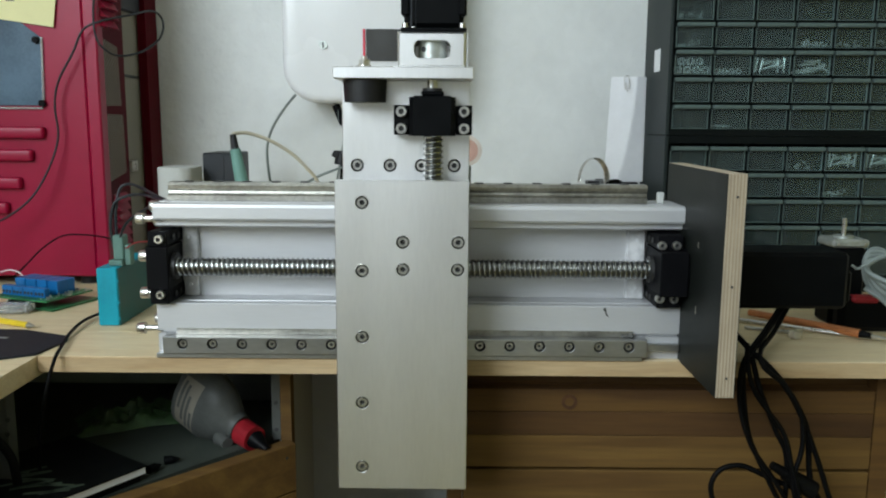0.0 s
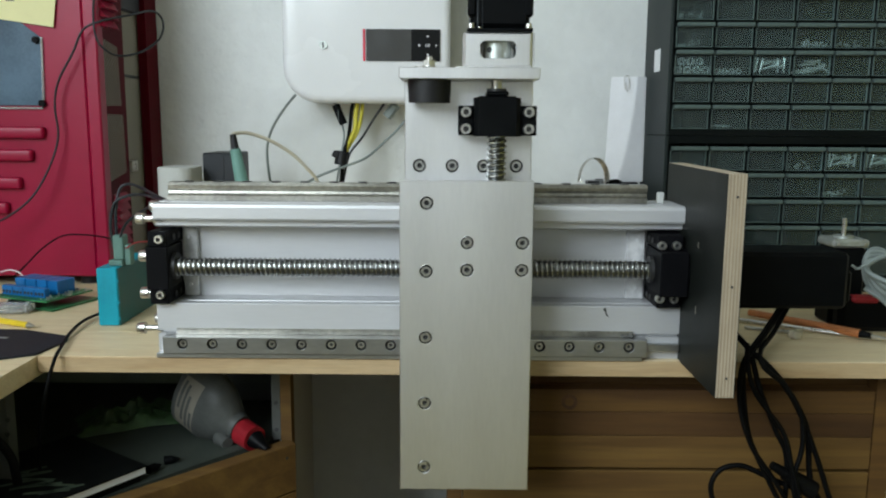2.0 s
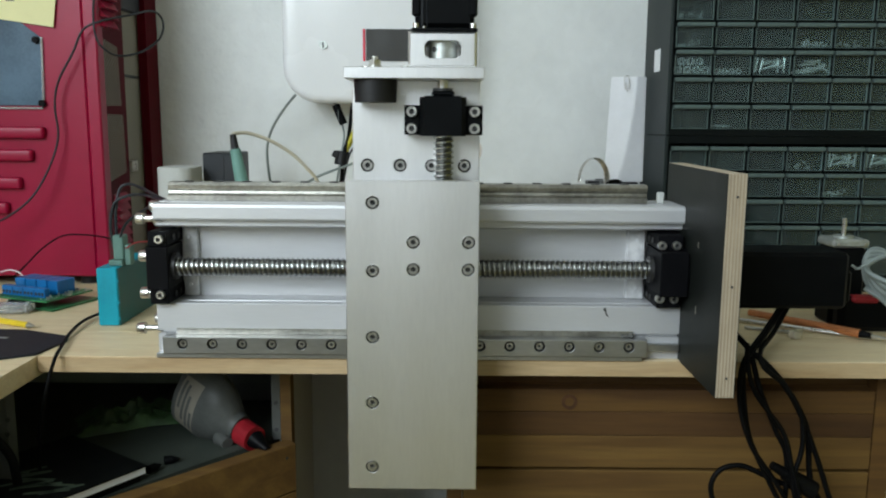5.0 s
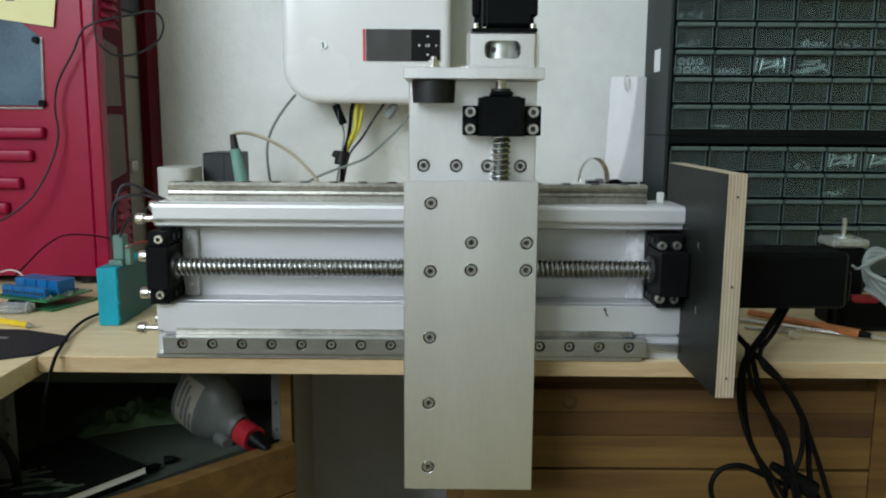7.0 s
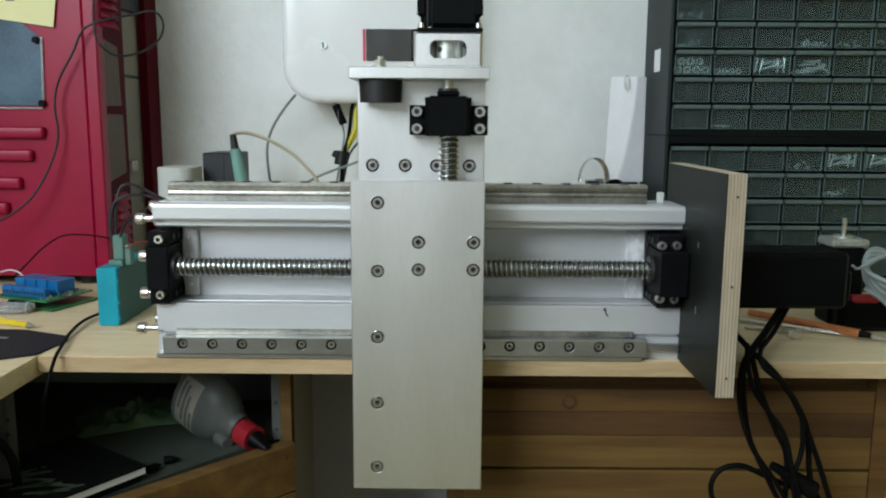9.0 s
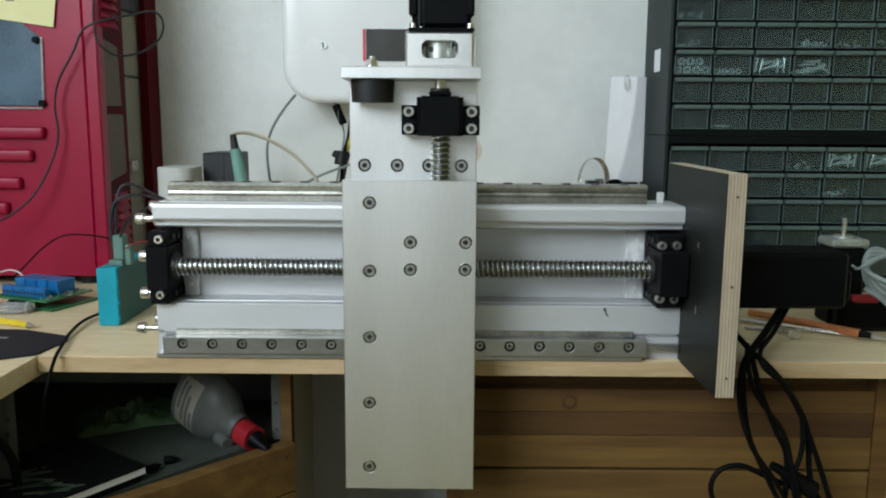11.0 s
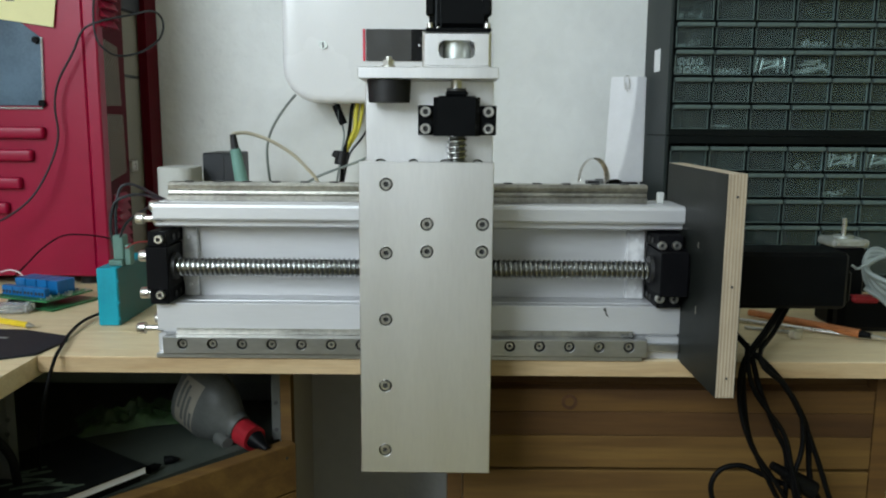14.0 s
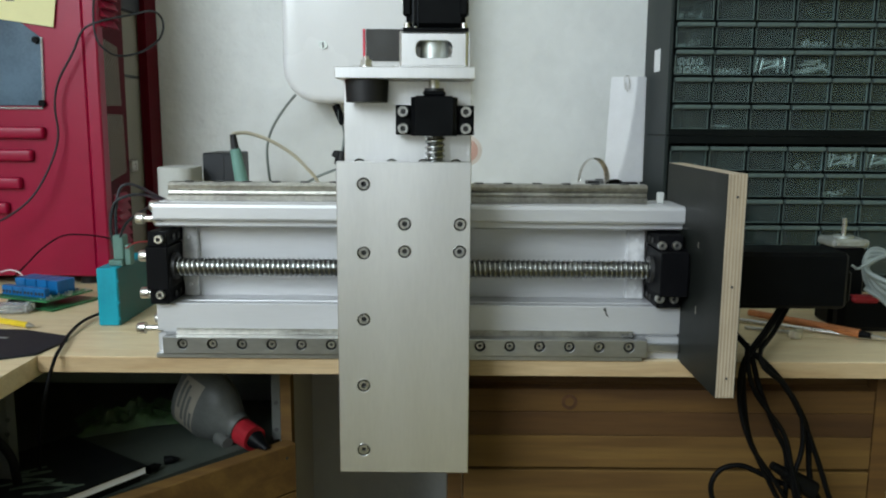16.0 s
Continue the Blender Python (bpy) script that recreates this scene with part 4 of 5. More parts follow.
def ring_mesh(c, r0, r1, y0, y1, n=48):
    bm = bmesh.new()
    ra = [[bm.verts.new((c[0] + r * math.cos(2 * math.pi * k / n), y, c[2] + r * math.sin(2 * math.pi * k / n))) for k in range(n)] for r, y in ((r0, y0), (r1, y0), (r1, y1), (r0, y1))]
    for i in range(4):
        for k in range(n):
            bm.faces.new((ra[i][k], ra[i][(k + 1) % n], ra[(i + 1) % 4][(k + 1) % n], ra[(i + 1) % 4][k]))
    return bm


part("tape", ring_mesh(t0, 0.0155, 0.0205, 0.30, 0.318), M["tape"], tr)
part("core", ring_mesh(t0, 0.0125, 0.0153, 0.3005, 0.3175), M["tape_core"], tr)
part("core_disc", C((t0[0], 0.306, t0[2]), (t0[0], 0.312, t0[2]), 0.0124, n=40), M["tape_core"], tr)
part("stand", B(t0[0] - 0.02, t0[0] + 0.006, 0.298, 0.322, 0.7505, t0[2] - 0.0203), M["grey_board"], tr)
sb = thing("steel_band", (0.2040, 0.3500, 0.7500), "bent thin steel band ring on the bench", "steel band")
part("band", TUBE([(0.1821, 0.3300, 0.9042), (0.1870, 0.3350, 0.9227), (0.1969, 0.3400, 0.9342), (0.2097, 0.3500, 0.9354), (0.2214, 0.3600, 0.9263), (0.2277, 0.3650, 0.9116), (0.2268, 0.3650, 0.8955), (0.2166, 0.3600, 0.8838)], 0.0042, flat=0.22, steps=10), M["steel"], sb)
part("clamp", B(0.1957, 0.2114, 0.335, 0.355, 0.7505, 0.905), M["dark_grey"], sb)
whole("cable_arc", TUBE([(0.2125, 0.3000, 0.9006), (0.2198, 0.3000, 0.9067), (0.2334, 0.3100, 0.9061), (0.2468, 0.3100, 0.8962)], 0.0026), M["cable"], "short black cable arc behind the beam", "cable")
ps = thing("paper_stack", (0.2850, 0.4500, 0.7500), "upright stack of white paper sheets with a clip", "paper")
p0, p1 = (0.2521, 0.4400, 1.0530), (0.2915, 0.4400, 1.0532)


def bent_sheets(left, fold, right, z0, z1, thick, rows=16):
    """A limp bundle of paper: a front panel that meets a turned-back panel in a slanting, rounded fold."""
    bm = bmesh.new()
    grid = []
    for i in range(rows + 1):
        s = i / rows
        z = z0 + (z1 - z0) * s
        at = [Vector(p) for p in (left(s), fold(s), right(s))]
        line = [at[0].lerp(at[1], u) for u in (0.0, 0.3, 0.6, 0.85, 0.96)] + [at[1].lerp(at[2], u) for u in (0.06, 0.2, 0.5, 0.8, 1.0)]
        grid.append([bm.verts.new((p.x, p.y, z)) for p in line] + [bm.verts.new((p.x + 0.2 * thick, p.y + thick, z)) for p in reversed(line)])
    n = len(grid[0])
    for i in range(rows):
        for k in range(n):
            bm.faces.new((grid[i][k], grid[i][(k + 1) % n], grid[i + 1][(k + 1) % n], grid[i + 1][k]))
    bm.faces.new(grid[0])
    bm.faces.new(list(reversed(grid[-1])))
    bmesh.ops.recalc_face_normals(bm, faces=bm.faces[:])
    return bm


pf0, pf1, pf2 = (0.2567, 0.4320, 0.8972), (0.2729, 0.4320, 0.9766), (0.2805, 0.4320, 1.0527)
pl0, pl1 = (0.2389, 0.4460, 0.8960), (0.2448, 0.4460, 1.0549)
pr0, pr1 = (0.2960, 0.4380, 0.8945), (0.2950, 0.4380, 1.0551)
for k in range(4):
    g = 0.0016 * k
    part("sheet", bent_sheets(lambda s: (pl0[0] + (pl1[0] - pl0[0]) * s + 2 * g, 0.446 + g, 0),
                              lambda s: (pf0[0] * (1 - s) * (1 - 2 * s) + pf1[0] * 4 * s * (1 - s) + pf2[0] * s * (2 * s - 1) + 0.6 * g, 0.432 + g, 0),
                              lambda s: (pr0[0] + (pr1[0] - pr0[0]) * s + 0.4 * g, 0.438 + g, 0), pf0[2], pf2[2] - 0.0012 * (k & 1), 0.0009), M["paper"], ps)
part("tray", B(pl0[0] - 0.002, p1[0] - 0.005, 0.425, 0.503, 0.7505, pf0[2] - 0.0004), M["dark_grey"], ps)
part("paper_clip", TUBE([(0.2622, 0.4290, 1.0345), (0.2608, 0.4290, 1.0476), (0.2631, 0.4290, 1.0533), (0.2673, 0.4290, 1.0517), (0.2688, 0.4290, 1.0361), (0.2657, 0.4290, 1.0320), (0.2635, 0.4290, 1.0443)], 0.0006), M["steel"], ps)
wm = (0.2175, 0.0500, 0.9118)
whole("white_tab", tilted(B(wm[0] - 0.0035, wm[0] + 0.0035, 0.030, 0.036, 0.9046, wm[2] + 0.004, 0.001), pose(0, 0, 0)), M["white_board"], "small white plastic tab on the beam", "tab")

# ---- drawer cabinets ----
CX0, COLS = 0.3005, 7
PW, PH, DW, DH = 0.0538, 0.03645, 0.0490, 0.0330


def drawer_mesh():
    bm = bmesh.new()
    y = 0.3385
    t = 0.0013
    box(bm, 0, DW, y, y + t, 0, DH - 0.006)
    box(bm, 0, t, y + t, y + 0.11, 0, DH - 0.006)
    box(bm, DW - t, DW, y + t, y + 0.11, 0, DH - 0.006)
    box(bm, t, DW - t, y + t, y + 0.11, 0, t)
    box(bm, DW * 0.60, DW * 0.74, y + 0.030, y + 0.0312, t + 0.0005, DH * 0.72)
    return bm


def lip_mesh():
    bm = bmesh.new()
    y = 0.3385
    box(bm, 0.0005, DW + 0.0015, y - 0.0075, y + 0.002, DH - 0.0062, DH - 0.0006, 0.001)
    box(bm, -0.0002, 0.0005, y - 0.0022, y + 0.001, 0, DH - 0.0063)
    box(bm, DW - 0.0005, DW + 0.0002, y - 0.0022, y + 0.001, 0, DH - 0.0063)
    box(bm, 0.001, DW - 0.001, y - 0.0022, y + 0.001, -0.0002, 0.0005)
    return bm


DRAWER = finish("drawer", drawer_mesh(), M["drawer"], False)
LIP = finish("drawer_lip", lip_mesh(), M["drawer_lip"], True)


def screws_heap(kind, x, z, rnd):
    """What lies in a drawer: small screws, nuts or washers behind the front."""
    bm = bmesh.new()
    if kind in ("big_nuts", "nut_row"):
        for k in range(7 if kind == "big_nuts" else 4):
            small = 1.0 if kind == "big_nuts" else 0.78
            cx = x + 0.0065 + (0.0125 * (k % 4) + (0.004 if k > 3 else 0)) * small
            cz = z + 0.0065 * small + (0.0115 if k > 3 else 0)
            turn = [[bm.verts.new((cx + r * small * math.cos(math.pi * i / 9), y, cz + r * small * math.sin(math.pi * i / 9))) for i in range(18)] for r, y in ((0.0027, 0.3465), (0.0027, 0.3432), (0.0036, 0.3416), (0.0046, 0.3416), (0.0055, 0.3432), (0.0055, 0.3470))]
            for p, q in zip(turn, turn[1:]):
                for i in range(18):
                    bm.faces.new((p[i], p[(i + 1) % 18], q[(i + 1) % 18], q[i]))
            bm.faces.new(turn[0]).material_index = 1
            bm.faces.new(turn[-1])
    elif kind == "rod":
        cyl(bm, (x + 0.008, 0.3440, z + 0.0042), (x + 0.028, 0.3440, z + 0.0034), 0.0013, n=10)
        cyl(bm, (x + 0.0055, 0.3440, z + 0.0043), (x + 0.008, 0.3440, z + 0.0042), 0.0021, n=10)
    elif kind in ("long", "flat_long"):
        for k in range(8):
            a = (1.5, 1.35, 0.45, 0.1, 1.6, 0.3, 1.52, 0.0)[k] if kind == "long" else (0.05, -0.06, 0.08, 0.0, 0.6, 0.1, -0.7, 0.04)[k]
            cx = x + (0.006, 0.013, 0.024, 0.029, 0.036, 0.021, 0.042, 0.026)[k] + rnd.uniform(-0.001, 0.001)
            dx, dz = 0.0095 * math.cos(a), 0.0080 * math.sin(a)
            cz = z + 0.0034 + abs(dz) + (0.0022 * k if abs(dz) < 0.004 else 0.0012)
            y = 0.3428 + 0.0028 * (k % 3)
            cyl(bm, (cx - dx, y, cz - dz), (cx + dx, y, cz + dz), 0.0016, n=8)
            cyl(bm, (cx + dx, y, cz + dz), (cx + dx * 1.3, y, cz + dz * 1.3), 0.0028, n=10)
    else:
        for k in range(26 if kind == "small" else 9):
            cx, cz = x + rnd.uniform(0.004, DW - 0.004), z + 0.0025 + rnd.random() ** 2 * 0.008
            a = rnd.uniform(0, math.pi)
            y = 0.343 + rnd.uniform(0, 0.02)
            cyl(bm, (cx, y, cz), (cx + 0.005 * math.cos(a), y, cz + 0.003 * math.sin(a)), 0.0013, n=6)
            cyl(bm, (cx - 0.0012, y, cz), (cx, y, cz), 0.0024, n=8)
    return bm


def drawer_cabinet(z0, z1, first, rows, fills, label):
    cab = thing("drawer_cabinet", (0.49, 0.43, z0), label, "drawer cabinet", "small parts drawer cabinets")
    x1 = CX0 + 0.0085 + PW * COLS + 0.003
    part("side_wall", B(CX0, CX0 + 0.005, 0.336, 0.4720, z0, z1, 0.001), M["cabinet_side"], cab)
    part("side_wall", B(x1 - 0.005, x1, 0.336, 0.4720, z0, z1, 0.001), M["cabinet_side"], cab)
    part("back_wall", B(CX0 + 0.0052, x1 - 0.0052, 0.469, 0.4720, z0, z1), M["cabinet"], cab)
    low = first - PH * rows
    part("top_wall", B(CX0 + 0.0052, x1 - 0.0052, 0.337, 0.4688, first + 0.0018, z1), M["cabinet"], cab)
    part("base_wall", B(CX0 + 0.0052, x1 - 0.0052, 0.337, 0.4688, z0, low + 0.0015), M["cabinet"], cab)
    for r in range(1, rows):
        part("shelf", B(CX0 + 0.0052, x1 - 0.0052, 0.340, 0.4688, first - PH * r - 0.0002, first - PH * r + 0.0012), M["cabinet"], cab, smooth=False)
    for c in range(COLS + 1):
        x = CX0 + 0.0052 if c == 0 else CX0 + 0.0085 + PW * c - 0.0040
        part("divider", B(x, x + 0.0024, 0.3405, 0.4688, low + 0.0016, first + 0.0017), M["cabinet"], cab, smooth=False)
    rnd = random.Random(7)
    for r in range(rows):
        for c in range(COLS):
            x, z = CX0 + 0.0085 + PW * c, first - PH * (r + 1) + 0.0018
            shift = rnd.uniform(-0.0012, 0.0)
            d = piece("drawer", DRAWER, cab, (x + 0.0, shift, z))
            d.visible_shadow = False
            piece("drawer_lip", LIP, d, (x, shift, z))
            kind = fills.get((r, c))
            if kind:
                k = part("fasteners", screws_heap(kind, x, z, rnd), (M["zinc"], M["hole"]), d, "loose steel fasteners in the drawer", kind="stuff")
                k.location = -Vector((x, shift, z))
    return cab


upper = drawer_cabinet(0.9685, 1.30, 1.1219 + PH * 4, 8, {(3, 0): "few", (4, 0): "few", (4, 3): "small", (4, 4): "few", (4, 5): "few", (5, 0): "big_nuts", (5, 1): "nut_row", (5, 2): "long", (5, 3): "flat_long", (7, 1): "rod", (2, 2): "few"}, "dark plastic drawer cabinet with smoky drawers of screws, stacked up")
lower = drawer_cabinet(0.7505, 0.9680, 0.9560, 5, {(0, 0): "few", (0, 3): "few", (0, 4): "long", (0, 5): "long", (1, 4): "few"}, "dark plastic drawer cabinet with smoky clear drawers, standing on the bench")
tag = (0.3070, 0.4000, 1.0735)
part("paper_label", B(CX0 - 0.0006, CX0, 0.383, 0.414, tag[2] - 0.0155, tag[2] + 0.0155), M["paper"], upper, "small white paper label", smooth=False)

# ---- things on the bench, by the beam's left end ----
tb = thing("teal_box", (-0.389, 0.165, 0.75), "teal painted metal limit switch box on the bench", "switch box")
part("body", B(-0.3995, -0.3765, 0.114, 0.225, 0.7505, 0.8175, 0.0008), M["teal"], tb)
part("cover", B(-0.3763, -0.3748, 0.1145, 0.2245, 0.7508, 0.8172, 0.0004), M["teal_shaded"], tb, "darker green side cover, shade in its colour")
for z in (0.759, 0.778, 0.803):
    part("cover_screw", C((-0.3757, 0.1142, z), (-0.3757, 0.1128, z), 0.0016, n=12), M["teal"], tb)
plug = part("plug", B(-0.3905, -0.3745, 0.128, 0.150, 0.8177, 0.8245, 0.001), M["green_plug"], tb, "grey-green terminal plug")
part("plug_socket", B(-0.3860, -0.3740, 0.131, 0.147, 0.8246, 0.853, 0.0012), M["green_plug"], plug)
part("plug_grip", B(-0.3735, -0.3665, 0.133, 0.145, 0.818, 0.842, 0.001), M["green_plug"], plug)
for nm, pts, r in (("wire", [(-0.3851, 0.1380, 0.8288), (-0.3891, 0.1380, 0.8501), (-0.3893, 0.1380, 0.8699), (-0.3836, 0.1380, 0.8897), (-0.3695, 0.1400, 0.8981), (-0.3493, 0.1300, 0.9004), (-0.3243, 0.1000, 0.9002), (-0.3027, 0.0700, 0.8983)], 0.0018),
                   ("wire", [(-0.3819, 0.1400, 0.8298), (-0.3843, 0.1400, 0.8565), (-0.3835, 0.1400, 0.8829), (-0.3796, 0.1450, 0.9054), (-0.3688, 0.1450, 0.9114), (-0.3489, 0.1300, 0.9082), (-0.3223, 0.1000, 0.9027), (-0.3049, 0.0800, 0.8998)], 0.0018),
                   ("wire", [(-0.3823, 0.1350, 0.8340), (-0.3722, 0.1300, 0.8612), (-0.3565, 0.1200, 0.8756), (-0.3337, 0.1000, 0.8876), (-0.3174, 0.0800, 0.8948)], 0.0016)):
    whole("sensor_wire", TUBE(pts, r), M["dark_grey"], "thin dark sensor wire from the teal box to the beam", "cable", group="sensor wires")
whole("thin_red_wire", TUBE([(-0.3708, 0.1300, 0.8382), (-0.3548, 0.1200, 0.8464), (-0.3256, 0.0800, 0.8539), (-0.3134, 0.0600, 0.8545)], 0.0007), M["cap_red"], "thin red wire beside the teal box", "cable")

rb = thing("relay_board", (-0.52, 0.22, 0.75), "relay module with four blue relays on green board", "relay module")
RT = Matrix.Translation((-0.520, 0.222, 0.7505)) @ pose(0, 0, 0, 0, 0, -20) @ Matrix.Diagonal((0.92, 0.92, 1.12, 1))


def on_board(bm):
    return tilted(bm, RT)


part("circuit_board", on_board(B(-0.052, 0.046, -0.034, 0.048, 0.010, 0.0118)), M["pcb_green"], rb, smooth=False)
part("base_board", on_board(B(-0.046, 0.052, -0.03, 0.055, 0.0, 0.0016)), M["pcb_green"], rb, smooth=False)
for k in range(4):
    part("relay", on_board(B(-0.046 + 0.0195 * k, -0.0280 + 0.0195 * k, 0.0, 0.032, 0.0119, 0.0280, 0.0008)), M["relay"], rb)
for k in range(4):
    tm = part("terminal", on_board(B(-0.0465 + 0.0195 * k, -0.0278 + 0.0195 * k, -0.022, -0.0125, 0.0119, 0.0225, 0.0006)), M["relay"], rb)
    for j in range(3):
        part("terminal_hole", on_board(C((-0.0432 + 0.0195 * k + 0.0058 * j, -0.0226, 0.0162), (-0.0432 + 0.0195 * k + 0.0058 * j, -0.0219, 0.0162), 0.0019, n=10)), M["hole"], tm)
part("connector", on_board(B(-0.018, 0.012, -0.040, -0.026, 0.0017, 0.0098, 0.001)), M["black"], rb)
part("connector_shell", on_board(B(-0.024, 0.019, -0.037, -0.027, 0.0019, 0.0092, 0.0008)), M["steel"], rb)
bm = bmesh.new()
rnd = random.Random(3)
for k in range(26):
    x, y = rnd.uniform(0.028, 0.044), rnd.uniform(-0.03, 0.045)
    box(bm, x, x + rnd.uniform(0.001, 0.003), y, y + rnd.uniform(0.001, 0.003), 0.0117, 0.0117 + rnd.uniform(0.001, 0.004))
part("small_parts", on_board(bm), M["steel"], rb, kind="stuff", smooth=False)
whole("plastic_case", tilted(B(-0.024, 0.024, -0.012, 0.012, 0, 0.011, 0.003), Matrix.Translation((-0.5323, 0.1749, 0.7505)) @ pose(0, 0, 0, 0, 0, 8)), M["clear"], "small clear plastic case lying on the bench", "plastic case")
whole("white_wire", TUBE([(-0.5916, 0.2600, 0.7841), (-0.5764, 0.2600, 0.7873), (-0.5633, 0.2600, 0.7813), (-0.5611, 0.2600, 0.7706)], 0.0008), M["print_white"], "thin white wire by the relay board", "cable")
pn = thing("pencil", (-0.4939, 0.1128, 0.7530), "yellow lacquered pencil lying on the desk", "pencil")
q0, q1 = Vector((-0.5319, 0.1284, 0.7535)), Vector((-0.4748, 0.1011, 0.7535))
dq = (q1 - q0).normalized()
part("shaft", C(q0, q1, 0.0036, n=6), M["pencil"], pn)
part("tip", C(q1, q1 + dq * 0.010, 0.0036, 0.0008, n=12), M["beige"], pn)
# dark pad hanging over the desk's edge
bm = bmesh.new()
top = [bm.verts.new((x, y, 0.7522)) for x, y in ((-0.75, 0.105), (-0.47, 0.087), (-0.4110, 0.062), (-0.4040, 0.044), (-0.4126, -0.0050), (-0.75, -0.215))]
bot = [bm.verts.new((v.co.x, v.co.y, 0.7502)) for v in top]
for i in range(6):
    bm.faces.new((top[i], top[(i + 1) % 6], bot[(i + 1) % 6], bot[i]))
bm.faces.new(top)
bm.faces.new(bot)
pad = whole("desk_pad", bm, M["pad"], "dark cloth pad with worn edge on the desk", "pad", smooth=False)
part("print_bar", tilted(B(-0.012, 0.006, -0.0025, 0.0025, 0, 0.0003), Matrix.Translation((-0.4777, 0.0520, 0.7523)) @ pose(0, 0, 0, 0, 0, -12)), M["grey_cable"], pad, smooth=False)
whole("bench_cable", TUBE([(-0.4078, 0.1733, 0.7540), (-0.4183, 0.1525, 0.7540), (-0.4205, 0.1165, 0.7540), (-0.4102, 0.0618, 0.7540), (-0.3930, 0.0049, 0.7540)] + [(-0.3874, -0.0180, 0.7508), (-0.3916, -0.0220, 0.7346), (-0.3934, -0.0300, 0.7170), (-0.4004, -0.0300, 0.6819), (-0.4045, -0.0300, 0.6405), (-0.4086, -0.0300, 0.5983)], 0.0018), M["cable"], "black cable running over the bench's front edge", "cable")

# ---- corner shelf below the desk ----
SA, SB = Vector((-0.168, 0.075, 0.0)), Vector((-0.300, -0.062, 0.0))
ANG = math.degrees(math.atan2((SA - SB).y, (SA - SB).x))
cs = thing("corner_cabinet", (-0.33, 0.15, 0.0), "pine corner cabinet with open shelf under the desk", "corner cabinet")
MS = Matrix.Translation((SA.x, SA.y, 0)) @ pose(0, 0, 0, 0, 0, ANG)
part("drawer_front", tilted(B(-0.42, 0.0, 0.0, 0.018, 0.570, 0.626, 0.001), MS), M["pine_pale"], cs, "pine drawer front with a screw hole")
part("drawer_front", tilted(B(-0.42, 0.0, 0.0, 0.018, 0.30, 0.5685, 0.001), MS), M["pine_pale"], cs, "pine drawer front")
part("screw_hole", tilted(C((-0.0125, -0.0004, 0.612), (-0.0125, 0.0002, 0.612), 0.0019, n=12), MS), M["hole"], cs)
bm = bmesh.new()
poly = [(-0.1985, 0.100), (-0.1985, 0.2995), (-0.70, 0.2995), (-0.70, -0.43), (-0.60, -0.36)]
lo = [bm.verts.new((x, y, 0.606)) for x, y in poly]
hi = [bm.verts.new((x, y, 0.622)) for x, y in poly]
for i in range(5):
    bm.faces.new((lo[i], lo[(i + 1) % 5], hi[(i + 1) % 5], hi[i]))
bm.faces.new(lo)
bm.faces.new(hi)
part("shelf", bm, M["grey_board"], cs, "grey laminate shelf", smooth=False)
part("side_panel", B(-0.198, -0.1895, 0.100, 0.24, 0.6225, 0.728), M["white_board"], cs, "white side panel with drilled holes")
part("edge_strip", B(-0.1985, -0.1890, 0.0935, 0.0998, 0.6225, 0.7305), M["shaded_white"], cs)
# takes the darkened pine for the shade it stands in
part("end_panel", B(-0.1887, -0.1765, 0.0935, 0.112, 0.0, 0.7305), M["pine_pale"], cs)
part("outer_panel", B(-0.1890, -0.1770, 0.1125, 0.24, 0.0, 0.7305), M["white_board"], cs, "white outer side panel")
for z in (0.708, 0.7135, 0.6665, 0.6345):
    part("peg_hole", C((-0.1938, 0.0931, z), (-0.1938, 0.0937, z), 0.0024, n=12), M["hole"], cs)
part("divider_panel", B(-0.300, -0.199, 0.225, 0.235, 0.6225, 0.728), M["shaded_white"], cs)
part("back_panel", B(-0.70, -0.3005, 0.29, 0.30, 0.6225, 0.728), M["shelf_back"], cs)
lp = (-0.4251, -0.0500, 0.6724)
part("post", B(lp[0] - 0.03, -0.4215, -0.05, -0.035, 0.0, 0.7280), M["shaded_white"], cs, "white drilled post")
for at in ((-0.4211, -0.0505, 0.6990), (-0.4222, -0.0505, 0.6847), (-0.4255, -0.0505, 0.6285)):
    part("peg_hole", C((at[0], -0.0508, at[2]), (at[0], -0.0498, at[2]), 0.0025, n=12), M["hole"], cs)
whole("post_cable", TUBE([(-0.4346, -0.0600, 0.6879), (-0.4220, -0.0600, 0.6766), (-0.4139, -0.0600, 0.6625), (-0.4111, -0.0600, 0.6424), (-0.4089, -0.0600, 0.6135)], 0.0042), M["cable"], "thick black cable beside the drilled post", "cable")
# flat glue bottle resting on its narrow side in the shelf
gl = thing("glue_bottle", (-0.27, 0.1, 0.622), "white glue bottle with red cap lying on the shelf", "glue bottle")
b0, b1 = Vector((-0.3050, 0.1240, 0.6720)), Vector((-0.2335, 0.0860, 0.6395))
ax = (b1 - b0).normalized()
LB = (b1 - b0).length
tall = (Vector((0, 0, 1)) - ax * ax.z).normalized()
wide = ax.cross(tall)


def on_bottle(s, a, lift=0.0):
    """A point of the bottle's skin at s metres along it and a degrees round it."""
    h = np.interp(s, (0, 0.004, 0.50 * LB, 0.68 * LB, 0.84 * LB, 0.92 * LB, LB), (0.036, 0.0415, 0.0425, 0.037, 0.024, 0.016, 0.015))
    w = np.interp(s, (0, 0.004, 0.50 * LB, 0.68 * LB, 0.84 * LB, 0.92 * LB, LB), (0.020, 0.025, 0.026, 0.024, 0.019, 0.016, 0.015))
    return b0 + ax * s + tall * ((h + lift) * math.cos(radians(a))) + wide * ((w + lift) * math.sin(radians(a)))


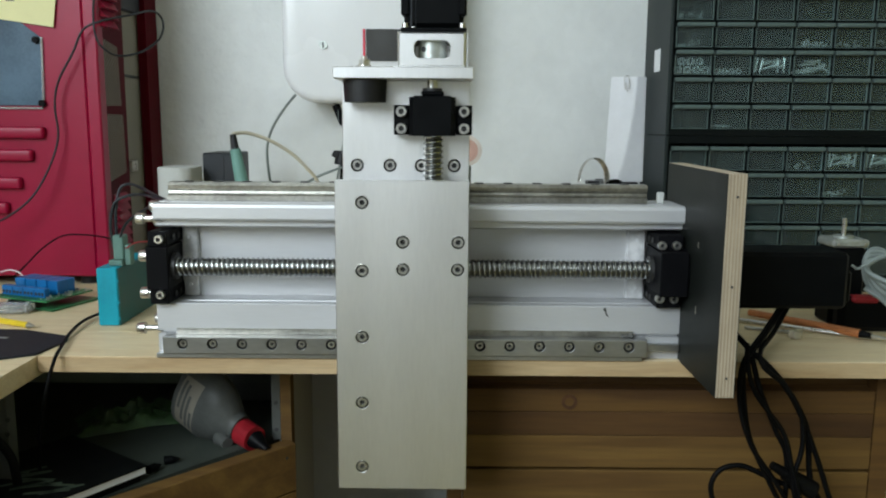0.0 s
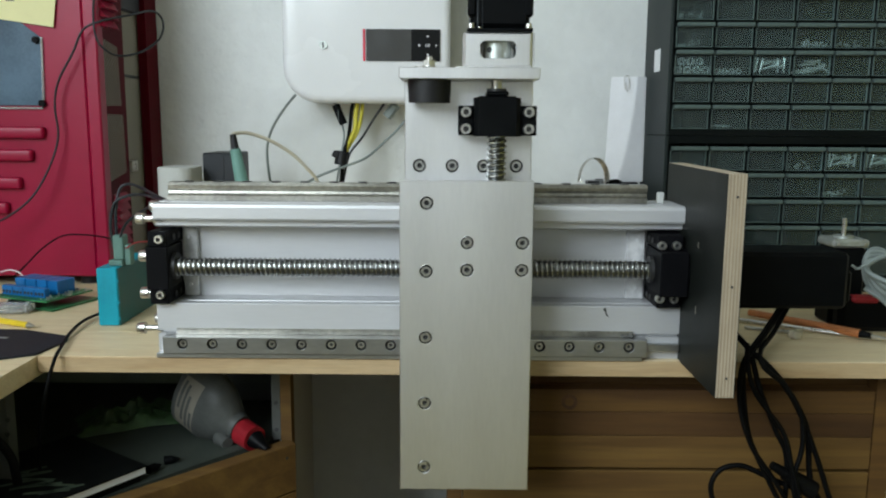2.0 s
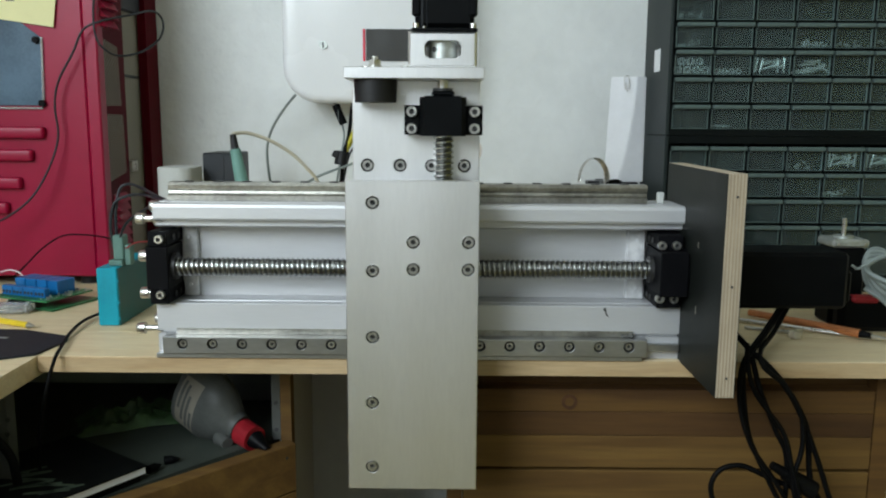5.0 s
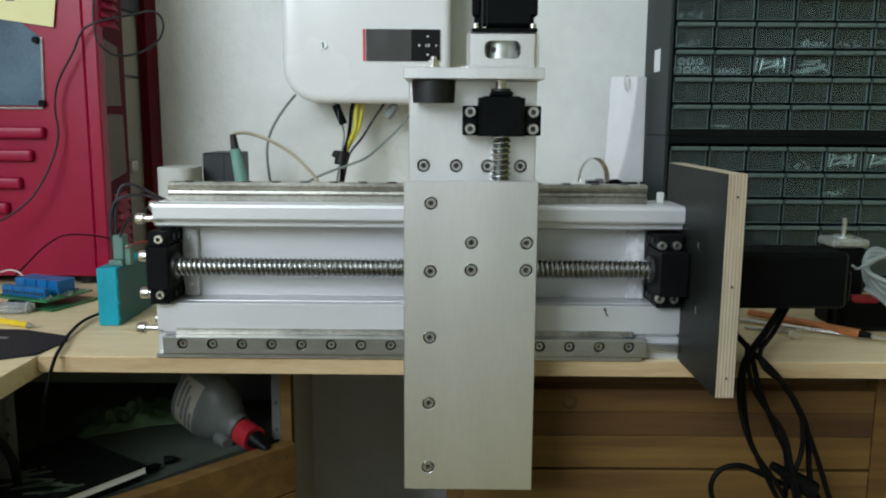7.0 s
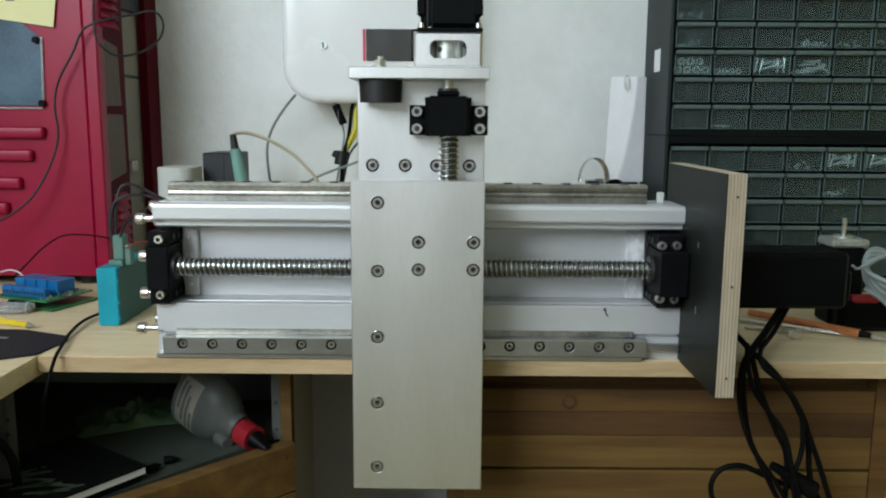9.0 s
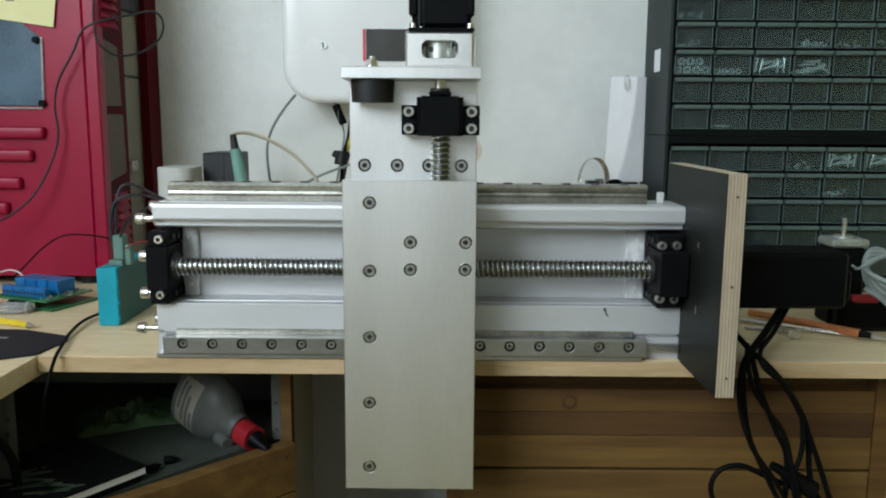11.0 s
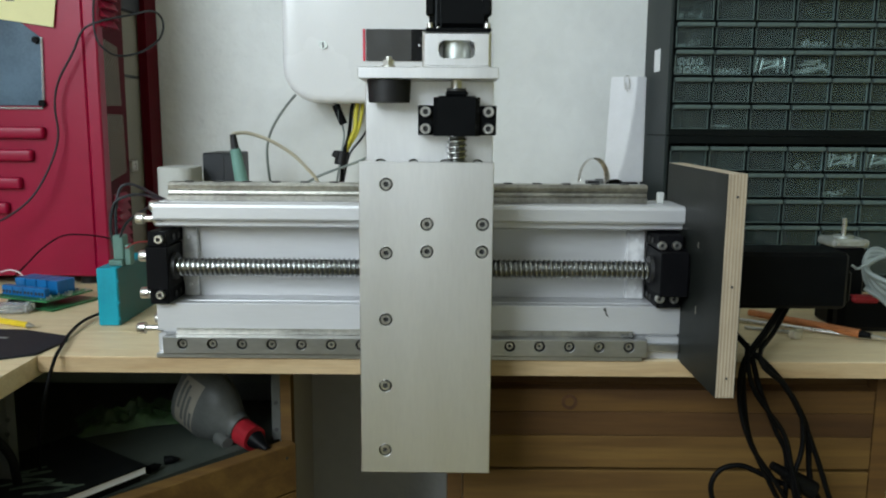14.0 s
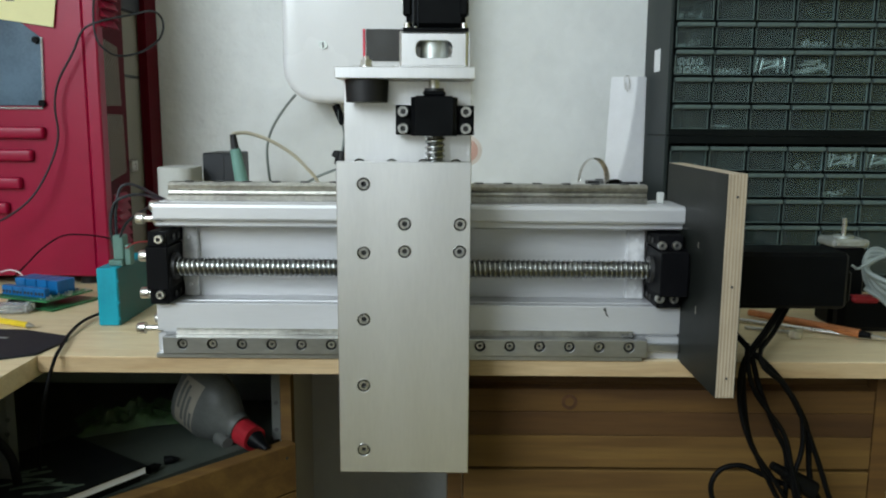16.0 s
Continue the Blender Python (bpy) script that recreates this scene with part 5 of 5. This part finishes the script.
bm = bmesh.new()
rings = [[bm.verts.new(on_bottle(s, 360 * k / 40)) for k in range(40)] for s in [0, 0.002, 0.004] + [LB * k / 24 for k in range(3, 25)]]
for a, b in zip(rings, rings[1:]):
    for k in range(40):
        bm.faces.new((a[k], a[(k + 1) % 40], b[(k + 1) % 40], b[k]))
bm.faces.new(rings[0])
bm.faces.new(rings[-1])
part("bottle", bm, M["shaded_white"], gl)
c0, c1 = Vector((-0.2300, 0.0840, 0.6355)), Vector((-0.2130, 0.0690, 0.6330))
part("grip_foot", C((-0.2560, 0.0830, 0.6290), (-0.2440, 0.0700, 0.6270), 0.009, 0.0065, n=20), M["shaded_white"], gl)
part("cap", C(c0, c1, 0.0150, 0.0142, n=28), M["cap_red"], gl, "red screw cap")
part("nozzle", C(c1, Vector((-0.1960, 0.0560, 0.6260)), 0.0105, 0.0035, n=20), M["black"], gl, "black nozzle")
faces_room = 90 if wide.y < 0 else 270


def wrapped(s0, s1, a0, a1, lift):
    bm = bmesh.new()
    grid = [[bm.verts.new(on_bottle(s, faces_room + a, lift)) for a in np.linspace(a0, a1, 9)] for s in np.linspace(s0, s1, 3)]
    for g, h in zip(grid, grid[1:]):
        for k in range(8):
            bm.faces.new((g[k], g[k + 1], h[k + 1], h[k]))
    return bm


part("paper_label", wrapped(0.010, 0.44 * LB, -48, 48, 0.0003), M["beige"], gl, "printed label")
for k, (a0, a1) in enumerate(((-40, 10), (-36, 30), (-20, 42), (5, 40))):
    part("print_bar", wrapped(0.013 + 0.0065 * k, 0.0165 + 0.0065 * k, a0, a1, 0.0006), M["shaded_white"], gl)
# crumpled bag: an upper and a lower skin that meet at the rim
bag = bmesh.new()
skins = []
for upper_skin in (True, False):
    rows_of = []
    for j in range(25):
        row = []
        for i in range(41):
            u, v = i / 20 - 1, j / 12 - 1
            rim = max(0.0, 1 - max(abs(u), abs(v)) ** 3)
            fold = 0.5 + 0.8 * noise.noise(Vector((u * 2.2, v * 1.5, 3.1))) + 0.5 * abs(noise.noise(Vector((u * 5 + v * 2, v * 6, 1.7))))
            wob = 1 + 0.18 * noise.noise(Vector((u * 1.5, v * 1.5, 9.0)))
            row.append(bag.verts.new((u * 0.060 * wob, v * 0.034 * wob, 0.0008 + (max(0.0, fold) * 0.026 * rim if upper_skin else 0.0))))
        rows_of.append(row)
    skins.append(rows_of)
    for j in range(24):
        for i in range(40):
            bag.faces.new((rows_of[j][i], rows_of[j][i + 1], rows_of[j + 1][i + 1], rows_of[j + 1][i]))
bmesh.ops.remove_doubles(bag, verts=bag.verts, dist=0.00005)
gc = (-0.3820, 0.1475, 0.6350)
whole("plastic_bag", tilted(bag, Matrix.Translation((gc[0], gc[1], 0.6222)) @ pose(0, 0, 0, 0, 0, 24)), M["bag"], "crumpled green plastic bag on the shelf", "plastic bag")
# book and pens
bk = thing("book", (-0.36, 0.03, 0.622), "thick black book with pale green cover print", "book")
BM = Matrix.Translation((-0.3032, -0.0170, 0.6225)) @ pose(0, 0, 0, 0, 0, 55)
part("page_block", tilted(B(-0.24, 0.0, 0.001, 0.135, 0.0080, 0.0146), BM), M["paper"], bk, smooth=False)
cov = part("cover", tilted(B(-0.242, 0.0015, 0.0, 0.137, 0.0148, 0.0164, 0.0004), BM), M["book"], bk)
part("cover", tilted(B(-0.242, -0.004, 0.004, 0.137, 0.0, 0.0078, 0.0004), BM), M["book"], bk)
rnd = random.Random(5)
for k in range(11):
    part("cover_print", tilted(tilted(B(-0.022 + 0.006 * rnd.random(), 0.014 + 0.01 * rnd.random(), -0.0022, 0.0022, 0, 0.0003), pose(-0.085 + rnd.uniform(-0.008, 0.008), 0.018 + 0.0075 * k, 0.0165, 0, 0, -40 + rnd.uniform(-22, 22))), BM), M["green_print"], cov, smooth=False)
for z0, z1 in (((-0.3078, 0.0003, 0.6265), (-0.2993, 0.0144, 0.6265)), ((-0.2998, 0.0245, 0.6265), (-0.2844, 0.0292, 0.6265))):
    pen = thing("pen_cap", z0, "small black pen cap lying on the shelf", "pen cap", "pen caps")
    a, b = Vector(z0), Vector(z1)
    part("cap", C(a, a.lerp(b, 0.55), 0.0048, 0.0045, n=16), M["black"], pen)
    part("tip", C(a.lerp(b, 0.55), b, 0.0042, 0.0010, n=16), M["black"], pen)

# ---- right end of the bench ----
s2 = thing("spare_motor", (0.4700, 0.1650, 0.7500), "spare stepper motor with silver flange and shaft up", "stepper motor")
mc = (0.4725, 0.1650, 0.8515)
part("motor_body", B(mc[0] - 0.0195, mc[0] + 0.0195, 0.1455, 0.1845, 0.7505, mc[2] - 0.009, 0.003), M["black"], s2)
part("flange", B(mc[0] - 0.0215, mc[0] + 0.0215, 0.1435, 0.1865, mc[2] - 0.0088, mc[2] + 0.0010, 0.0025), M["milled"], s2, "silver square flange")
part("boss", C((mc[0], 0.165, mc[2] + 0.001), (mc[0], 0.165, mc[2] + 0.0035), 0.0115, n=32), M["milled"], s2)
part("shaft", C((mc[0], 0.165, mc[2] + 0.0035), (mc[0], 0.165, mc[2] + 0.0240), 0.0026, n=16), M["steel"], s2)
for dx in (-0.0155, 0.0155):
    part("corner_hole", C((mc[0] + dx, 0.1495, mc[2] + 0.0006), (mc[0] + dx, 0.1495, mc[2] + 0.0014), 0.0019, n=12), M["hole"], s2)
    part("flange_screw", C((mc[0] + dx, 0.1424, mc[2] - 0.0045), (mc[0] + dx, 0.1436, mc[2] - 0.0045), 0.0016, n=12), M["steel"], s2)
coil = thing("cable_coil", (0.5050, 0.0900, 0.7500), "coil of pale grey-green cable lying on the bench", "cable coil")
cc = Vector((0.4828, 0.0700, 0.8306))
for k in range(5):
    pts = []
    for j in range(17):
        a = 2 * math.pi * j / 16
        pts.append(cc + Vector(((0.034 - 0.0028 * k) * math.cos(a), -0.01 + 0.006 * k + 0.02 * math.sin(a), (0.015 + 0.0018 * k) * math.sin(a) + 0.004 * math.sin(a * 2 + k) - 0.002 * k)))
    part("turn", TUBE(pts, 0.0027, steps=4), M["grey_cable"], coil)
part("tail", TUBE([(0.4272, 0.0500, 0.8388), (0.4335, 0.0500, 0.8352), (0.4403, 0.0500, 0.8389), (0.4487, 0.0500, 0.8437)], 0.0014), M["grey_cable"], coil)
part("lower_loop", TUBE([cc + Vector((-0.03, 0.0, -0.02)), cc + Vector((-0.01, -0.01, -0.035)), Vector((cc.x + 0.03, cc.y, 0.7535)), Vector((cc.x + 0.06, cc.y + 0.03, 0.7535))], 0.0027), M["grey_cable"], coil)
kn = thing("knife_handle", (0.4700, 0.1100, 0.7500), "black and red tool handle lying on the bench", "tool handle")
k0 = (0.4745, 0.1100, 0.7827)
part("grip", B(k0[0] - 0.026, k0[0] + 0.06, 0.110, 0.132, 0.7505, k0[2] + 0.009, 0.006), M["black"], kn)
part("red_inlay", B(k0[0] - 0.013, k0[0] + 0.018, 0.1080, 0.125, k0[2] + 0.001, k0[2] + 0.0096, 0.003), M["cap_red"], kn, "red inlay")
for nm, lab, pts, r, mat in (("screwdriver", "long screwdriver with orange wooden handle", [(0.3716, 0.1780, 0.7570), (0.4575, 0.0794, 0.7570)], 0.0050, "orange"), ):
    sd = thing(nm, pts[0], lab, "screwdriver")
    a, b = Vector(pts[0]), Vector(pts[1])
    dd = (b - a).normalized()
    part("handle", C(a, b, r * 0.8, r, n=20), M[mat], sd)
    part("ferrule", C(b, b + dd * 0.012, 0.0045, 0.003, n=16), M["black"], sd)
    part("blade", C(b + dd * 0.012, b + dd * 0.12, 0.0018, n=10), M["steel"], sd)
for a, b, r in (((0.3492, 0.1550, 0.7533), (0.4778, 0.0724, 0.7533), 0.0026), ((0.3452, 0.1197, 0.7527), (0.3908, 0.1008, 0.7527), 0.0021)):
    whole("steel_rod", C(a, b, r, n=12), M["steel"], "thin steel rod lying on the bench", "rod", group="steel rods on the bench")
w0 = (0.3887, 0.0842, 0.7545)
whole("wing_nut", tilted(box(cyl(bmesh.new(), (0, 0, -0.004), (0, 0, 0.004), 0.0065, n=12), -0.012, 0.012, -0.0015, 0.0015, -0.002, 0.006, 0.001), Matrix.Translation(w0) @ pose(0, 0, 0, 0, 0, 30)), M["steel"], "small steel wing nut lying on the bench", "wing nut")
for pts, r in (([(0.3514, 0.0200, 0.8113), (0.3447, 0.0200, 0.7994), (0.3247, 0.0000, 0.7836), (0.3048, -0.0220, 0.7709), (0.2906, -0.0300, 0.7572), (0.2918, -0.0300, 0.7229), (0.2994, -0.0300, 0.6823), (0.3157, -0.0300, 0.6471), (0.3383, -0.0300, 0.6054)], 0.0033),
               ([(0.3476, 0.0220, 0.8108), (0.3408, 0.0200, 0.7976), (0.3194, 0.0000, 0.7789), (0.2995, -0.0220, 0.7675), (0.2860, -0.0350, 0.7502), (0.2873, -0.0350, 0.7131), (0.3010, -0.0350, 0.6727), (0.3256, -0.0350, 0.6376), (0.3445, -0.0350, 0.6080)], 0.0031),
               ([(0.2900, 0.0000, 0.7775), (0.2989, -0.0240, 0.7658), (0.3170, -0.0300, 0.7489), (0.3381, -0.0300, 0.7233), (0.3562, -0.0300, 0.6887), (0.3616, -0.0300, 0.6475), (0.3694, -0.0300, 0.6057)], 0.0036),
               ([(0.2984, -0.0260, 0.7618), (0.3082, -0.0280, 0.7281), (0.3260, -0.0280, 0.6876), (0.3392, -0.0280, 0.6583), (0.3409, -0.0280, 0.6044)], 0.0033),
               ([(0.3022, -0.0300, 0.7641), (0.3232, -0.0360, 0.7424), (0.3417, -0.0360, 0.7140), (0.3629, -0.0360, 0.6678), (0.3827, -0.0360, 0.6148)], 0.0033),
               ([(0.2724, -0.0250, 0.6022), (0.2670, -0.0250, 0.6264), (0.2756, -0.0250, 0.6433), (0.2950, -0.0250, 0.6482), (0.3153, -0.0250, 0.6400), (0.3474, -0.0250, 0.6259), (0.3704, -0.0250, 0.6213), (0.3803, -0.0250, 0.6033)], 0.0033),
               ([(0.3576, 0.0240, 0.8122), (0.3498, 0.0220, 0.7972), (0.3285, 0.0000, 0.7778), (0.3053, -0.0300, 0.7676), (0.3048, -0.0420, 0.7554), (0.3255, -0.0420, 0.7376), (0.3427, -0.0420, 0.7105), (0.3475, -0.0420, 0.6760), (0.3413, -0.0420, 0.6410), (0.3469, -0.0420, 0.6115)], 0.0030),
               ([(0.2955, -0.0200, 0.7714), (0.2889, -0.0440, 0.7559), (0.2958, -0.0440, 0.7335), (0.3101, -0.0440, 0.7132), (0.3283, -0.0440, 0.6882), (0.3385, -0.0440, 0.6536), (0.3515, -0.0440, 0.6126)], 0.0030)):
    whole("motor_cable", TUBE(pts, 0.8 * r), M["cable"], "black motor cable hanging over the bench's edge", "cable", group="hanging motor cables")
pk = thing("cable_plug", (0.4300, -0.0300, 0.6100), "black plug in the bundle of hanging cables", "plug")
e0, e1 = Vector((0.3367, -0.0340, 0.6443)), Vector((0.3648, -0.0340, 0.6268))
part("plug_body", C(e0, e1, 0.0075, 0.0095, n=20), M["cable"], pk)
part("strain_relief", C(e0, e0 + (e0 - e1) * 0.5, 0.0055, 0.0040, n=16), M["cable"], pk)

# knots in the chest's upper drawer front
for at, r in (((0.1314, 0.0297, 0.6932), 0.0085),):
    part("knot", ring_mesh(at, r * 0.55, r, 0.0296, 0.0302, 24), M["knot"], chest, smooth=False)
# ---- what moves ----
# the carriage's way along the beam and the plate's lift, in millimetres
ALONG = [(0, 0), (0.25, 3.6), (0.5, 9.4), (1, 25.8), (1.5, 42.3), (2, 58), (2.2, 60.8), (2.5, 61.9), (3, 63.2), (3.33, 62.8), (3.4, 46), (3.5, 30.2), (3.6, 11), (3.68, -2.0), (3.8, -2.4), (4.2, -1.6), (4.5, 0), (4.75, 3.6), (5, 9.4), (5.5, 25.8), (6, 42.3), (6.5, 58), (6.7, 60.6), (7, 61.8), (7.34, 62), (7.5, 38.2), (7.6, 22), (7.72, -1.2), (8, -1.6), (8.25, 0.2), (8.5, 2.6), (9, 14.1), (9.2, 20.2), (9.6, 28.5), (9.95, 29.5), (10.05, 20), (10.18, -1), (10.5, -0.8), (10.8, 2), (11.1, 9.2), (11.3, 15.1), (11.5, 21.3), (11.65, 23.4), (11.9, 24), (12.12, 23.6), (12.2, 10), (12.27, -0.2), (12.5, -0.2), (12.75, 1.4), (13, 5.4), (13.5, 19.6), (13.65, 21.2), (14, 21.8), (14.05, 20), (14.1, 13.8), (14.18, 1), (14.5, 0.8), (14.75, 4), (15, 9.4), (15.35, 17.6), (15.5, 19.2), (15.84, 19.4), (15.9, 10), (15.97, 2), (16, 1.6)]
LIFT = [(0, 0), (3.05, 0), (3.18, 16.5), (3.82, 16.5), (3.9, 8), (4, 2), (4.3, 0), (7.03, 0), (7.17, 16.5), (7.83, 16.5), (7.92, 7), (8.02, 1.9), (8.3, 0), (9.75, 0), (9.88, 16.5), (10.3, 16.5), (10.38, 7), (10.48, 1.8), (10.8, 0), (11.84, 0), (11.9, 8.5), (11.97, 16.5), (12.43, 16.5), (12.5, 5.2), (12.58, 2.2), (12.9, 0), (13.76, 0), (13.8, 2), (13.9, 16), (13.95, 16.5), (14.33, 16.5), (14.42, 5), (14.5, 1.6), (14.8, 0), (15.56, 0), (15.6, 2.2), (15.7, 16), (15.75, 16.5), (16, 16.5)]


def at_time(rows, t):
    return float(np.interp(t, [a for a, b in rows], [b for a, b in rows]))


def turning(rows, lead):
    """The angle of a screw, in degrees, frame by frame; it never turns more than 88 degrees a step."""
    out, angle = [], 0.0
    for k in range(int(16.0 * FPS) + 1):
        if k:
            step = (at_time(rows, k / FPS) - at_time(rows, (k - 1) / FPS)) / lead * 360
            angle += max(-88.0, min(88.0, step))
        out.append((k / FPS, angle))
    return out


def motions():
    walk(carriage, [(k / FPS, Matrix.Translation(Vector(CB) + Vector((at_time(ALONG, k / FPS) / 1000, 0, 0)))) for k in range(0, 481)])
    home = -Vector(CB)
    walk(PLATE, [(k / FPS, Matrix.Translation(home + Vector((0, 0, at_time(LIFT, k / FPS) / 1000)))) for k in range(0, 481)])
    walk(XSCREW, [(t, SCREW_HOME @ pose(0, 0, 0, 0, 0, a)) for t, a in turning(ALONG, 5.0)])
    lift = turning(LIFT, 21.5)
    walk(ZSCREW, [(t, Matrix.Translation(ZS_AT) @ pose(0, 0, 0, 0, 0, a)) for t, a in lift])
    walk(COUP, [(t, Matrix.Translation(COUP_AT) @ pose(0, 0, 0, 0, 0, a)) for t, a in lift])


motions()
